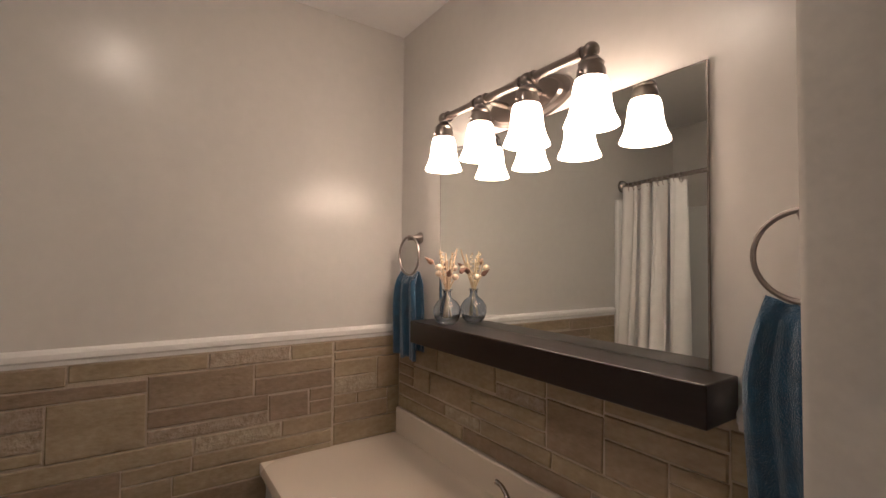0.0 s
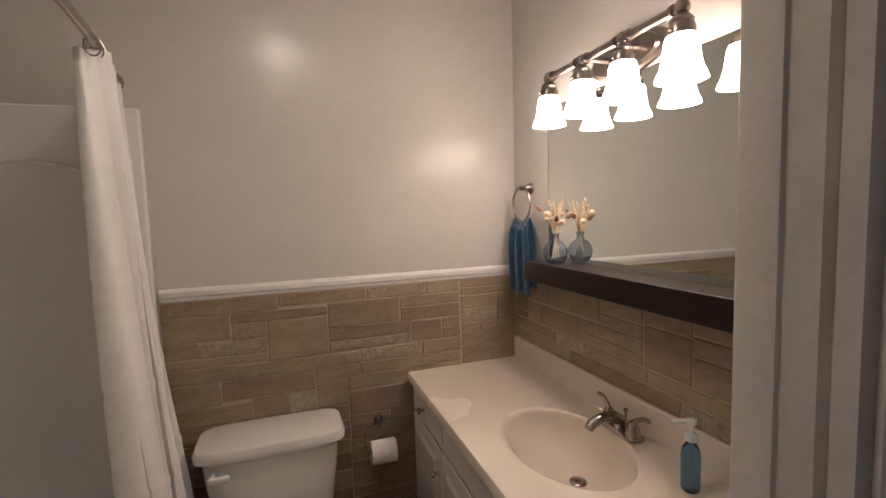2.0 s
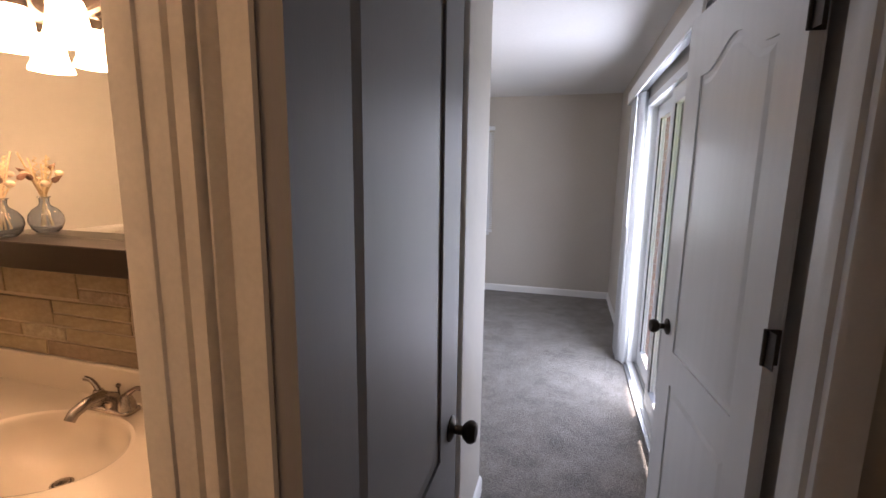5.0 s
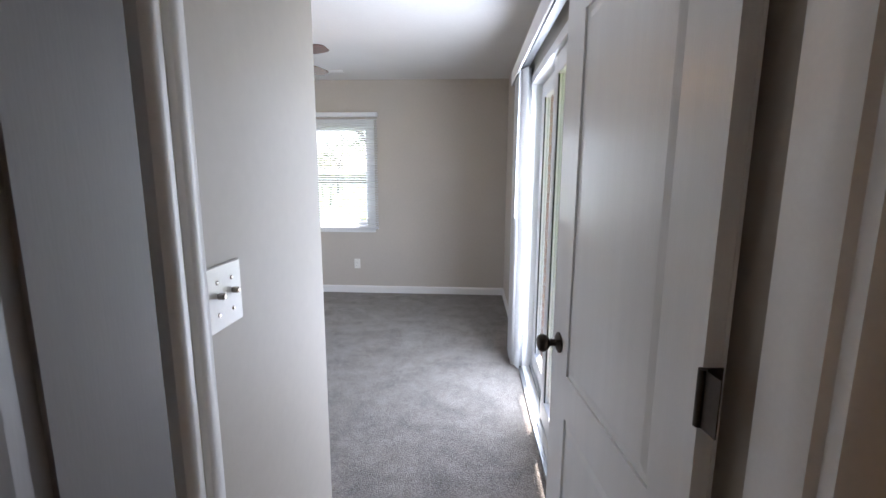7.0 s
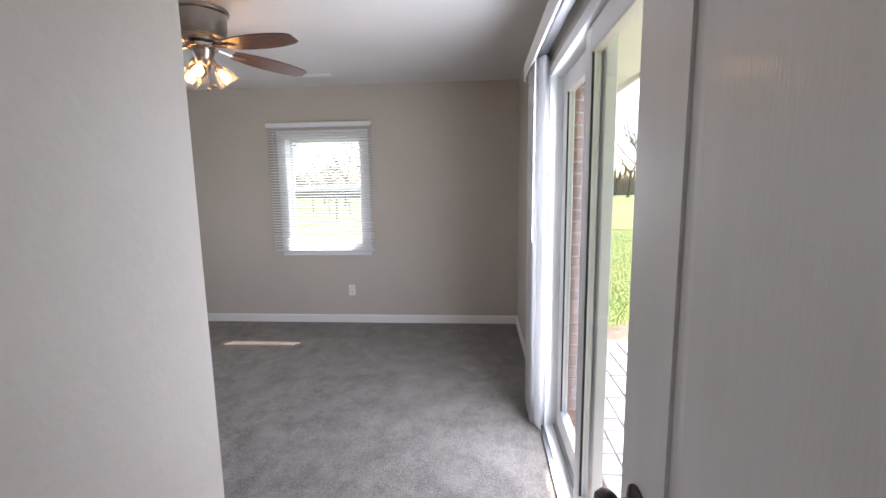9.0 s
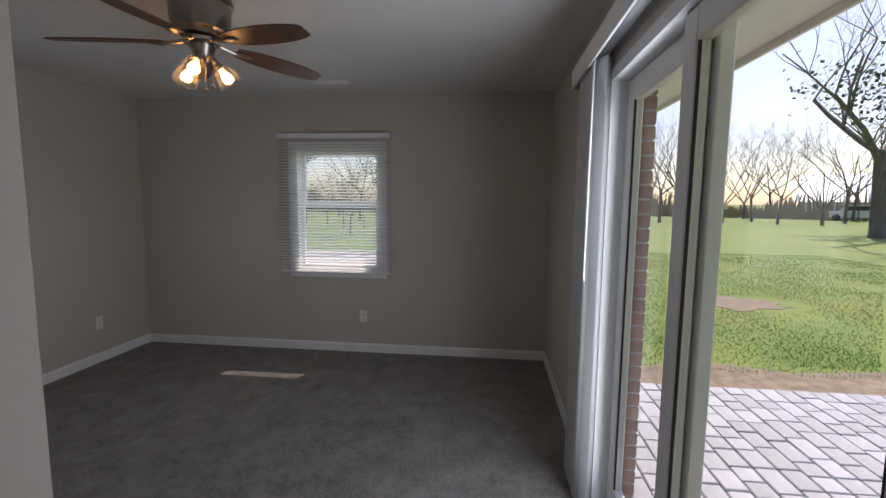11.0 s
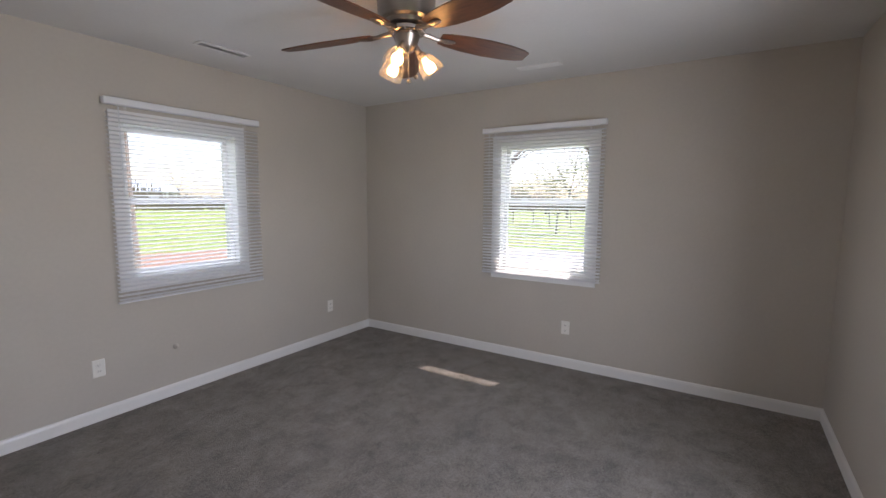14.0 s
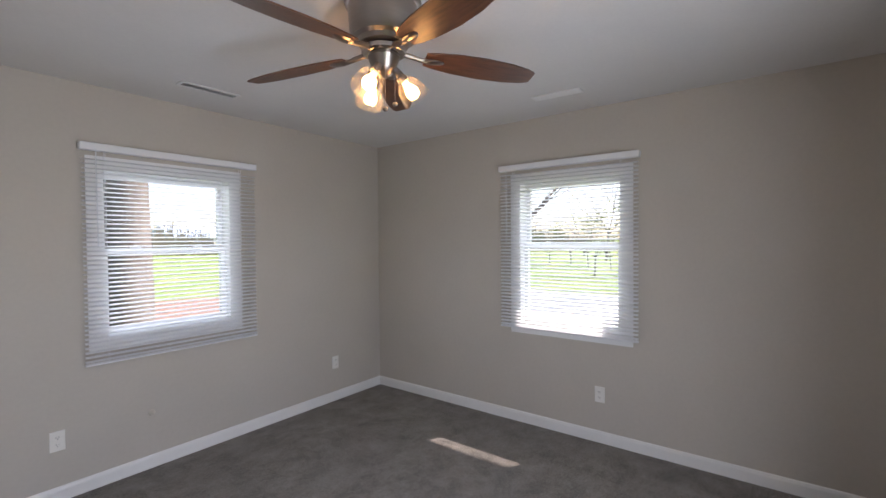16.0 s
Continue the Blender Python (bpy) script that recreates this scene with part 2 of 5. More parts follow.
M_CONCRETE = material("pale driveway concrete", (0.48, 0.46, 0.43), 0.9, vary=0.1, scale=0.8, fine=20, bump=0.2)

# ---- mesh helpers ----


def box(bm, x0, y0, z0, x1, y1, z1, bevel=0.0, segs=1):
    r = bmesh.ops.create_cube(bm, size=1.0, matrix=Matrix.Translation(((x0 + x1) / 2, (y0 + y1) / 2, (z0 + z1) / 2)) @ Matrix.Diagonal((abs(x1 - x0), abs(y1 - y0), abs(z1 - z0), 1)))
    if bevel:
        edges = list({e for v in r["verts"] for e in v.link_edges})
        bmesh.ops.bevel(bm, geom=edges, offset=bevel, segments=segs, affect="EDGES", profile=0.5)
    return bm


def boxes(*specs, bevel=0.0):
    bm = bmesh.new()
    for s in specs:
        box(bm, *s, bevel=bevel)
    return bm


def lathe(bm, profile, segs=24, m=Matrix()):
    """Turn (radius, height) points round z."""
    rings = []
    for r, z in profile:
        rings.append([bm.verts.new(m @ Vector((r * math.cos(2 * math.pi * i / segs), r * math.sin(2 * math.pi * i / segs), z))) for i in range(segs)])
    for a, b in zip(rings, rings[1:]):
        for i in range(segs):
            bm.faces.new((a[i], a[(i + 1) % segs], b[(i + 1) % segs], b[i]))
    for ring, flip in ((rings[0], True), (rings[-1], False)):
        if (ring[0].co - ring[segs // 2].co).length > 1e-4:
            bm.faces.new(list(reversed(ring)) if flip else ring)
    return bm


def shell(bm, profile, segs=24, m=Matrix()):
    """As lathe, open at both ends."""
    rings = [[bm.verts.new(m @ Vector((r * math.cos(2 * math.pi * i / segs), r * math.sin(2 * math.pi * i / segs), z))) for i in range(segs)] for r, z in profile]
    for a, b in zip(rings, rings[1:]):
        for i in range(segs):
            bm.faces.new((a[i], a[(i + 1) % segs], b[(i + 1) % segs], b[i]))
    return bm


def tube(bm, pts, radii, segs=10, closed=False):
    pts = [Vector(p) for p in pts]
    if not hasattr(radii, "__len__"):
        radii = [radii] * len(pts)
    n = len(pts)
    rings, side = [], None
    for i, p in enumerate(pts):
        a = pts[(i - 1) % n] if (i or closed) else p
        b = pts[(i + 1) % n] if (i < n - 1 or closed) else p
        d = (b - a).normalized()
        if side is None:
            side = d.cross(Vector((0, 0, 1)) if abs(d.z) < 0.9 else Vector((1, 0, 0))).normalized()
        side = (side - d * side.dot(d)).normalized()
        up = d.cross(side)
        rings.append([bm.verts.new(p + (side * math.cos(2 * math.pi * k / segs) + up * math.sin(2 * math.pi * k / segs)) * radii[i]) for k in range(segs)])
    pairs = list(zip(rings, rings[1:])) + ([(rings[-1], rings[0])] if closed else [])
    for a, b in pairs:
        for k in range(segs):
            bm.faces.new((a[k], a[(k + 1) % segs], b[(k + 1) % segs], b[k]))
    if not closed:
        bm.faces.new(list(reversed(rings[0])))
        bm.faces.new(rings[-1])
    return bm


def prism(bm, pts, d0, d1, place):
    """Extrude the outline pts from depth d0 to d1; place(u, v, d) gives the point."""
    a = [bm.verts.new(place(u, v, d0)) for u, v in pts]
    b = [bm.verts.new(place(u, v, d1)) for u, v in pts]
    n = len(pts)
    bm.faces.new(a)
    bm.faces.new(list(reversed(b)))
    for i in range(n):
        bm.faces.new((a[i], b[i], b[(i + 1) % n], a[(i + 1) % n]))
    return bm


def sphere(bm, c, r, segs=12, squash=(1, 1, 1)):
    bmesh.ops.create_uvsphere(bm, u_segments=segs, v_segments=max(6, segs // 2), radius=1, matrix=Matrix.Translation(c) @ Matrix.Diagonal((r * squash[0], r * squash[1], r * squash[2], 1)))
    return bm


def mesh_of(name, bm, mat, smooth=False):
    bmesh.ops.recalc_face_normals(bm, faces=bm.faces)
    me = bpy.data.meshes.new(name)
    bm.to_mesh(me)
    bm.free()
    me.materials.append(mat)
    if smooth:
        me.shade_smooth()
        me.set_sharp_from_angle(angle=radians(40))
    return me


def part(name, bm, mat, parent=None, label="", smooth=False):
    o = new(name, mesh_of(name, bm, mat, smooth))
    o.parent = parent
    if label:
        o["label"] = label
    return o


def thing(name, label, category, m=None, group=""):
    o = new(name)
    o.empty_display_size = 0.05
    if m is not None:
        o.matrix_world = m
    return tagged(o, label, category, group)


def structure(name, bm, mat, label, category, smooth=False):
    return tagged(part(name, bm, mat, None, "", smooth), label, category, "", "structure")


# ---- large structure ----
H = 2.44
structure("floor", boxes((1.02, -1.0, -0.1, 5.7, 3.0, 0), (-1.15, -1.1, -0.1, 1.02, -0.2, 0)), M_CARPET, "grey cut-pile carpet with brushed footprints", "carpet")
structure("floor_bathroom", boxes((-1.15, -0.2, -0.1, 1.0, 1.55, 0.0)), M_BATHFLOOR, "brown vinyl bathroom floor", "floor")
structure("ceiling", boxes((-1.25, -1.2, H, 5.9, 3.2, H + 0.1)), M_CEIL, "flat white painted ceiling", "ceiling")
structure("wall_bath_back", boxes((-1.25, 1.55, 0, 1.1, 1.65, H)), M_BATHWALL, "pale satin painted bathroom wall above stone tile", "wall")
structure("wall_bath_mirror", boxes((1.0, 0.0, 0, 1.1, 1.55, H)), M_BATHWALL, "pale painted bathroom wall behind the mirror", "wall")
structure("wall_bath_west", boxes((-1.25, 0.0, 0, -1.15, 1.55, H)), M_BATHWALL, "pale painted wall behind the tub", "wall")
structure("wall_hall_west", boxes((-1.25, -1.1, 0, -1.15, -0.2, H)), M_HALLWALL, "tan painted wall at the hall's end", "wall")
structure("wall_hall_south", boxes((-1.25, -1.2, 0, 1.02, -1.1, H)), M_HALLWALL, "tan painted hall wall", "wall")
structure("wall_hall_north", boxes((-1.25, -0.2, 0, -0.255, 0, H)), M_WALL, "pale painted hall wall west of the bathroom doorway", "wall")
structure("wall_hall_north_2", boxes((0.445, -0.182, 0, 1.14, 0, H)), M_WALL, "pale painted hall wall behind the folded-back door", "wall")
structure("wall_door_head", boxes((-0.255, -0.2, 2.06, 0.445, 0, H)), M_WALL, "painted wall above the bathroom doorway", "wall")
structure("wall_passage", boxes((1.14, -0.137, 0, 1.80, 0, H)), M_WALL, "scuffed pale painted wall just inside the bedroom door", "wall")
structure("wall_partition", boxes((1.02, -1.2, 0, 1.14, -0.975, H), (1.02, -0.975, 2.08, 1.14, -0.184, H)), M_HALLWALL, "painted wall round the bedroom doorway", "wall")
structure("wall_west", boxes((1.80, -0.137, 0, 1.90, 3.2, H)), M_WALL, "greige painted bedroom wall", "wall")
W1 = (3.33, 4.17, 0.89, 1.96)
W2 = (0.56, 1.40, 0.785, 1.96)
SL = (2.08, 3.72, 0.0, 2.05)
structure("wall_north", boxes((1.90, 3.0, 0, W1[0], 3.2, H), (W1[1], 3.0, 0, 5.9, 3.2, H), (W1[0], 3.0, 0, W1[1], 3.2, W1[2]), (W1[0], 3.0, W1[3], W1[1], 3.2, H)), M_WALL, "greige painted bedroom wall with a window", "wall")
structure("wall_east", boxes((5.7, -1.1, 0, 5.9, W2[0], H), (5.7, W2[1], 0, 5.9, 3.0, H), (5.7, W2[0], 0, 5.9, W2[1], W2[2]), (5.7, W2[0], W2[3], 5.9, W2[1], H)), M_WALL, "greige painted bedroom wall with a small window", "wall")
structure("wall_south", boxes((1.14, -1.1, 0, SL[0], -1.0, H), (SL[1], -1.1, 0, 5.7, -1.0, H), (SL[0], -1.1, SL[3], SL[1], -1.0, H)), M_WALL, "greige painted bedroom wall round the sliding door", "wall")

# baseboards, each with a rounded top


def baseboard(x0, y0, x1, y1, nx, ny, h=0.085, t=0.013):
    bm = bmesh.new()
    prof = [(0, 0), (t, 0), (t, h - 0.02), (t * 0.7, h - 0.006), (t * 0.3, h), (0, h)]
    a = [bm.verts.new((x0 + nx * d, y0 + ny * d, z)) for d, z in prof]
    b = [bm.verts.new((x1 + nx * d, y1 + ny * d, z)) for d, z in prof]
    bm.faces.new(a)
    bm.faces.new(list(reversed(b)))
    for i in range(len(prof)):
        j = (i + 1) % len(prof)
        bm.faces.new((a[i], b[i], b[j], a[j]))
    structure("baseboard", bm, M_TRIM, "white painted baseboard", "baseboard")


baseboard(1.90, 3.0, 5.7, 3.0, 0, -1)
baseboard(5.7, -1.0, 5.7, 2.987, -1, 0)
baseboard(3.78, -1.0, 5.687, -1.0, 0, 1)
baseboard(1.14, -1.0, 2.02, -1.0, 0, 1)
baseboard(1.90, -0.137, 1.90, 2.987, 1, 0)
baseboard(1.29, -0.137, 1.913, -0.137, 0, -1)
baseboard(-1.15, -1.1, 0.95, -1.1, 0, 1)

# chair rail of the bathroom


def chair_rail(along, c0, c1, z0=1.192, z1=1.238):
    bm = bmesh.new()
    prof = [(0, z0), (0.012, z0), (0.014, z0 + 0.012), (0.02, z0 + 0.018), (0.02, z1 - 0.012), (0.012, z1 - 0.004), (0, z1)]
    def pt(c, d, z):
        return (c, 1.55 - d, z) if along == "x" else (1.0 - d, c, z)
    a = [bm.verts.new(pt(c0, d, z)) for d, z in prof]
    b = [bm.verts.new(pt(c1, d, z)) for d, z in prof]
    bm.faces.new(a)
    bm.faces.new(list(reversed(b)))
    for i in range(len(prof)):
        j = (i + 1) % len(prof)
        bm.faces.new((a[i], b[i], b[j], a[j]))
    structure("trim", bm, M_TRIM, "white moulded chair rail above the tile", "chair rail")


chair_rail("x", -0.46, 0.999)
chair_rail("y", 0.001, 0.285)
chair_rail("y", 1.262, 1.529)

# ---- doorways ----


def upright(name, pts, z0, z1, mat, label):
    bm = prism(bmesh.new(), pts, z0, z1, lambda u, v, d: (u, v, d))
    return structure(name, bm, mat, label, "door frame", True)


# the bathroom doorway: jamb with stop, bead and casings
JAMB = [(0.445, 0.024), (0.425, 0.022), (0.421, 0.017), (0.421, -0.022), (0.424, -0.025), (0.424, -0.056), (0.436, -0.06), (0.436, -0.066), (0.421, -0.069), (0.421, -0.088),
        (0.434, -0.093), (0.428, -0.097), (0.426, -0.102), (0.43, -0.107), (0.442, -0.111), (0.442, -0.124), (0.424, -0.128), (0.424, -0.204), (0.433, -0.213), (0.445, -0.213)]
jamb_e = upright("door_frame_1", JAMB, 0, 2.045, M_OLDTRIM, "aged cream bathroom door jamb with stop bead")
jamb_w = upright("door_frame_2", [(0.19 - x, y) for x, y in JAMB], 0, 2.045, M_OLDTRIM, "aged cream bathroom door jamb with stop bead")
structure("door_frame_3", boxes((-0.255, -0.213, 2.045, 0.445, 0.024, 2.06)), M_OLDTRIM, "aged cream head of the bathroom doorway", "door frame")
structure("trim_bath_casing", boxes((0.447, 0.001, 0, 0.51, 0.024, 2.06), (-0.32, 0.001, 0, -0.257, 0.016, 2.06), (-0.32, 0.001, 2.062, 0.51, 0.016, 2.12)), M_OLDTRIM, "painted casing on the bathroom side", "door casing")
structure("trim_hall_casing", boxes((-0.32, -0.214, 0, -0.257, -0.201, 2.06), (-0.32, -0.214, 2.062, 0.40, -0.201, 2.12)), M_OLDTRIM, "painted casing on the hall side", "door casing")
# the bedroom doorway
upright("door_frame_4", [(1.085, -0.184), (1.085, -0.219), (1.09, -0.224), (1.098, -0.228), (1.108, -0.226), (1.114, -0.218), (1.128, -0.216), (1.13, -0.184)], 0, 2.06, M_TRIM, "white painted strike jamb of the bedroom door")
upright("trim_strike_casing", [(1.245, -0.138), (1.247, -0.149), (1.253, -0.153), (1.28, -0.151), (1.286, -0.146), (1.288, -0.138)], 0, 2.12, M_TRIM, "white painted casing inside the bedroom door")
upright("door_frame_5", [(1.0, -1.04), (1.0, -0.984), (1.01, -0.972), (1.03, -0.972), (1.036, -0.962), (1.056, -0.958), (1.07, -0.958), (1.078, -0.97), (1.142, -0.97), (1.142, -0.976), (1.019, -0.976), (1.019, -1.04)], 0, 2.06, M_TRIM, "white painted hinge jamb of the bedroom door")
structure("door_frame_6", boxes((1.0, -1.04, 2.062, 1.142, -0.216, 2.078), (1.0, -1.04, 2.08, 1.018, -0.216, 2.13)), M_TRIM, "white head of the bedroom doorway", "door frame")


def arch_points(x0, x1, z0, z1, rise, n=14, inset=0.0):
    """A panel outline with a cathedral-arched top."""
    pts = [(x0 + inset, z0 + inset), (x1 - inset, z0 + inset), (x1 - inset, z1 - inset)]
    w = x1 - x0 - 2 * inset
    for i in range(1, n):
        u = i / n
        if rise:
            e = max(0.0, min(1.0, (min(u, 1 - u) - 0.10) / 0.40))
            pts.append((x1 - inset - w * u, z1 - inset + rise * (3 * e * e - 2 * e ** 3)))
    pts.append((x0 + inset, z1 - inset))
    return pts


def panel_door(name, label, m, width, height, mat, hinge_mat, knob_mat, stile, lock_z, far=None, knob_z=0.93):
    """A moulded two-panel door, hinged at its x = 0 edge; the slab lies between y = 0 and its thickness."""
    t = 0.035
    far = far or stile
    d = tagged(part(name, bmesh.new(), mat), label, "door", "", "structure")
    d.matrix_world = m
    panels = ((0.22, lock_z - 0.10, 0.0), (lock_z + 0.03, height - 0.215, 0.075))
    def place(u, v, q):
        return (u, q, v)
    part("slab", boxes((0.002, 0.006, 0.001, width - 0.002, t - 0.006, height - 0.001)), mat, d)
    for q0, q1, sgn in ((0.0, 0.006, 1), (t - 0.006, t, -1)):
        for x0, x1 in ((0, stile), (width - far, width)):
            part("stile", box(bmesh.new(), x0, q0, 0, x1, q1, height), mat, d)
        part("rail", boxes((stile, q0, 0, width - far, q1, panels[0][0])), mat, d)
        part("rail", boxes((stile, q0, panels[0][1], width - far, q1, panels[1][0])), mat, d)
        z0, z1, rise = panels[1]
        arch = arch_points(stile, width - far, z0, z1, rise)[2:]
        part("rail", prism(bmesh.new(), [(width - far, height), *arch, (stile, height)], q0, q1, place), mat, d)
        for z0, z1, rise in panels:
            bm = bmesh.new()
            outer, inner = (arch_points(stile, width - far, z0, z1, rise, 14, k) for k in (0.016, 0.034))
            base = q1 if sgn > 0 else q0
            a = [bm.verts.new((u, base, v)) for u, v in outer]
            b = [bm.verts.new((u, base - sgn * 0.0045, v)) for u, v in inner]
            n = len(a)
            for i in range(n):
                bm.faces.new((a[i], a[(i + 1) % n], b[(i + 1) % n], b[i]))
            bm.faces.new(b)
            bm.faces.new(list(reversed(a)))
            part("raised_panel", bm, mat, d)
    for side in (-1, 1):
        y = 0 if side < 0 else t
        k = part("knob", lathe(bmesh.new(), [(0.031, 0), (0.031, 0.004), (0.022, 0.009), (0.011, 0.013), (0.011, 0.03), (0.02, 0.036), (0.027, 0.046), (0.0275, 0.055), (0.022, 0.064), (0.008, 0.067), (0.0, 0.067)], 20,
                                Matrix.Translation((width - 0.06, y, knob_z)) @ Matrix.Rotation(radians(90 if side < 0 else -90), 4, "X")), knob_mat, d, "round metal door knob", True)
    for z in (0.22, 1.08, 1.83):
        bm = tube(bmesh.new(), [(-0.006, -0.004, z - 0.045), (-0.006, -0.004, z + 0.045)], 0.0065)
        box(bm, -0.003, -0.002, z - 0.044, 0.0, 0.03, z + 0.044)
        box(bm, -0.045, -0.0035, z - 0.044, -0.004, -0.0012, z + 0.044)
        part("hinge", bm, hinge_mat, d, "dark metal butt hinge", True)
    return d


# bedroom door, swung open towards the sliding door (its face turned to the hall)
ang = math.degrees(math.atan2(0.076, 0.69))
panel_door("door_1", "white two-panel arched bedroom door standing open", Matrix.Translation((1.213, -0.938, 0.012)) @ Matrix.Rotation(radians(ang), 4, "Z") @ Matrix.Scale(-1, 4, (0, 1, 0)), 0.715, 2.03, M_DOOR, M_BRONZE, M_BRONZE, 0.118, 0.80, 0.135, 0.905)
# bathroom door, white but coloured grey for the shade it stands in
panel_door("door_2", "white two-panel bathroom door folded back against the wall, its shade toned in as grey", Matrix.Translation((0.392, -0.2225, 0.012)), 0.668, 2.03, M_SHADED_DOOR, M_BRONZE, M_BRONZE, 0.12, 0.80, 0.145, 0.865)

# ---- bedroom windows, blinds ----


def sash_window(name, label, m, w, z0, z1, mid):
    """A double-hung vinyl window; x along the wall, y outwards, the wall's face at y = 0."""
    win = tagged(part(name, bmesh.new(), M_VINYL), label, "window", "", "structure")
    win.matrix_world = m
    h = w / 2
    c = 0.055
    part("casing", boxes((-h - c, -0.012, z0 - c, -h, -0.001, z1 + c), (h, -0.012, z0 - c, h + c, -0.001, z1 + c), (-h, -0.012, z1, h, -0.001, z1 + c), (-h, -0.012, z0 - c, h, -0.001, z0)), M_VINYL, win)
    part("frame", boxes((-h, -0.01, z0, -h + 0.03, 0.17, z1), (h - 0.03, -0.01, z0, h, 0.17, z1), (-h + 0.03, -0.01, z1 - 0.025, h - 0.03, 0.17, z1), (-h + 0.03, -0.01, z0, h - 0.03, 0.17, z0 + 0.025)), M_VINYL, win)
    i = h - 0.031
    for nm, a, b, y in (("upper_sash", mid - 0.018, z1 - 0.026, 0.10), ("lower_sash", z0 + 0.026, mid + 0.018, 0.06)):
        r = 0.034
        s = part(nm, boxes((-i, y, a, -i + r, y + 0.035, b), (i - r, y, a, i, y + 0.035, b), (-i + r, y, b - 0.036, i - r, y + 0.035, b), (-i + r, y, a, i - r, y + 0.035, a + 0.036), bevel=0.003), M_VINYL, win)
        p = part("pane", boxes((-i + r - 0.003, y + 0.015, a + 0.033, i - r + 0.003, y + 0.019, b - 0.033)), M_PANE, s)
        p.visible_shadow = False
        if nm == "lower_sash":
            for x in (-i * 0.5, i * 0.5):
                part("sash_lock", boxes((x - 0.028, y + 0.004, b, x + 0.028, y + 0.03, b + 0.012), (x - 0.01, y + 0.01, b + 0.012, x + 0.022, y + 0.024, b + 0.02), bevel=0.002), M_VINYL, s)
    return win


sash_window("window_1", "white vinyl double-hung window in the bedroom's long wall", pose(3.75, 3.0, 0), 0.84, W1[2], W1[3], 1.434)
sash_window("window_2", "white vinyl double-hung window overlooking the drive", pose(5.7, 0.98, 0, 0, 0, -90), 0.84, W2[2], W2[3], 1.43)


def mini_blind(label, m, w, z0, z1, tilt=32):
    b = thing("mini_blind", label, "window blind", m, "mini blinds")
    h = w / 2
    part("headrail", boxes((-h - 0.006, -0.062, z1 - 0.045, h + 0.006, -0.014, z1), bevel=0.004), M_SLAT, b)
    part("bottom_rail", boxes((-h, -0.05, z0, h, -0.024, z0 + 0.014), bevel=0.004), M_SLAT, b)
    n = int((z1 - z0 - 0.075) / 0.0275)
    bm = bmesh.new()
    rows = []
    for j in range(5):
        u = (j / 4 - 0.5) * 0.0225
        rise = 0.0016 * (1 - (2 * j / 4 - 1) ** 2)
        rows.append((u, rise))
    for sgn in (-1, 1):
        rows_v = [bm.verts.new((sgn * (h - 0.003), u, r)) for u, r in rows]
        rows_w = [bm.verts.new((sgn * (h - 0.003), u, r - 0.0006)) for u, r in rows]
        if sgn < 0:
            lv, lw = rows_v, rows_w
    for k in range(4):
        bm.faces.new((lv[k], lv[k + 1], rows_v[k + 1], rows_v[k]))
        bm.faces.new((lw[k + 1], lw[k], rows_w[k], rows_w[k + 1]))
    me = mesh_of("slat", bm, M_SLAT, True)
    for k in range(n):
        s = new("slat", me)
        s.parent = b
        s.matrix_local = pose(0, -0.037, z0 + 0.026 + 0.0275 * k, tilt, 0, 0)
    for x in (-h + 0.12, h - 0.12):
        part("ladder_cord", boxes((x - 0.001, -0.051, z0 + 0.012, x + 0.001, -0.049, z1 - 0.04), (x - 0.001, -0.026, z0 + 0.012, x + 0.001, -0.024, z1 - 0.04)), M_SLAT, b)
    part("tilt_wand", tube(bmesh.new(), [(-h + 0.07, -0.066, z1 - 0.04), (-h + 0.071, -0.068, z1 - 0.62)], 0.003, 6), M_CLEARPLASTIC, b)
    return b


mini_blind("white mini blind with open slats over the window", pose(3.787, 3.0, 0), 1.085, 0.752, 2.085, 24)
mini_blind("white mini blind with open slats, sun on its lowest slats", pose(5.7, 0.998, 0, 0, 0, -90), 1.075, 0.772, 2.085, 31)

# ---- sliding patio door ----
slider = tagged(part("sliding_door", bmesh.new(), M_VINYL), "white vinyl sliding patio door with two glazed panels", "sliding door", "", "structure")
part("frame", boxes((SL[0], -1.115, 0, SL[0] + 0.05, -0.99, 2.05), (SL[1] - 0.05, -1.115, 0, SL[1], -0.99, 2.05), (SL[0] + 0.05, -1.115, 2.0, SL[1] - 0.05, -0.99, 2.05), (SL[0] + 0.05, -1.115, -0.02, SL[1] - 0.05, -0.99, 0.028)), M_VINYL, slider)
part("track", boxes((SL[0] + 0.05, -1.045, 0.028, SL[1] - 0.05, -1.04, 0.042), (SL[0] + 0.05, -1.092, 0.028, SL[1] - 0.05, -1.087, 0.042), (SL[0] + 0.05, -0.99, 0.0, SL[1] - 0.05, -0.965, 0.016)), M_TRACK, slider, "grey metal floor track")


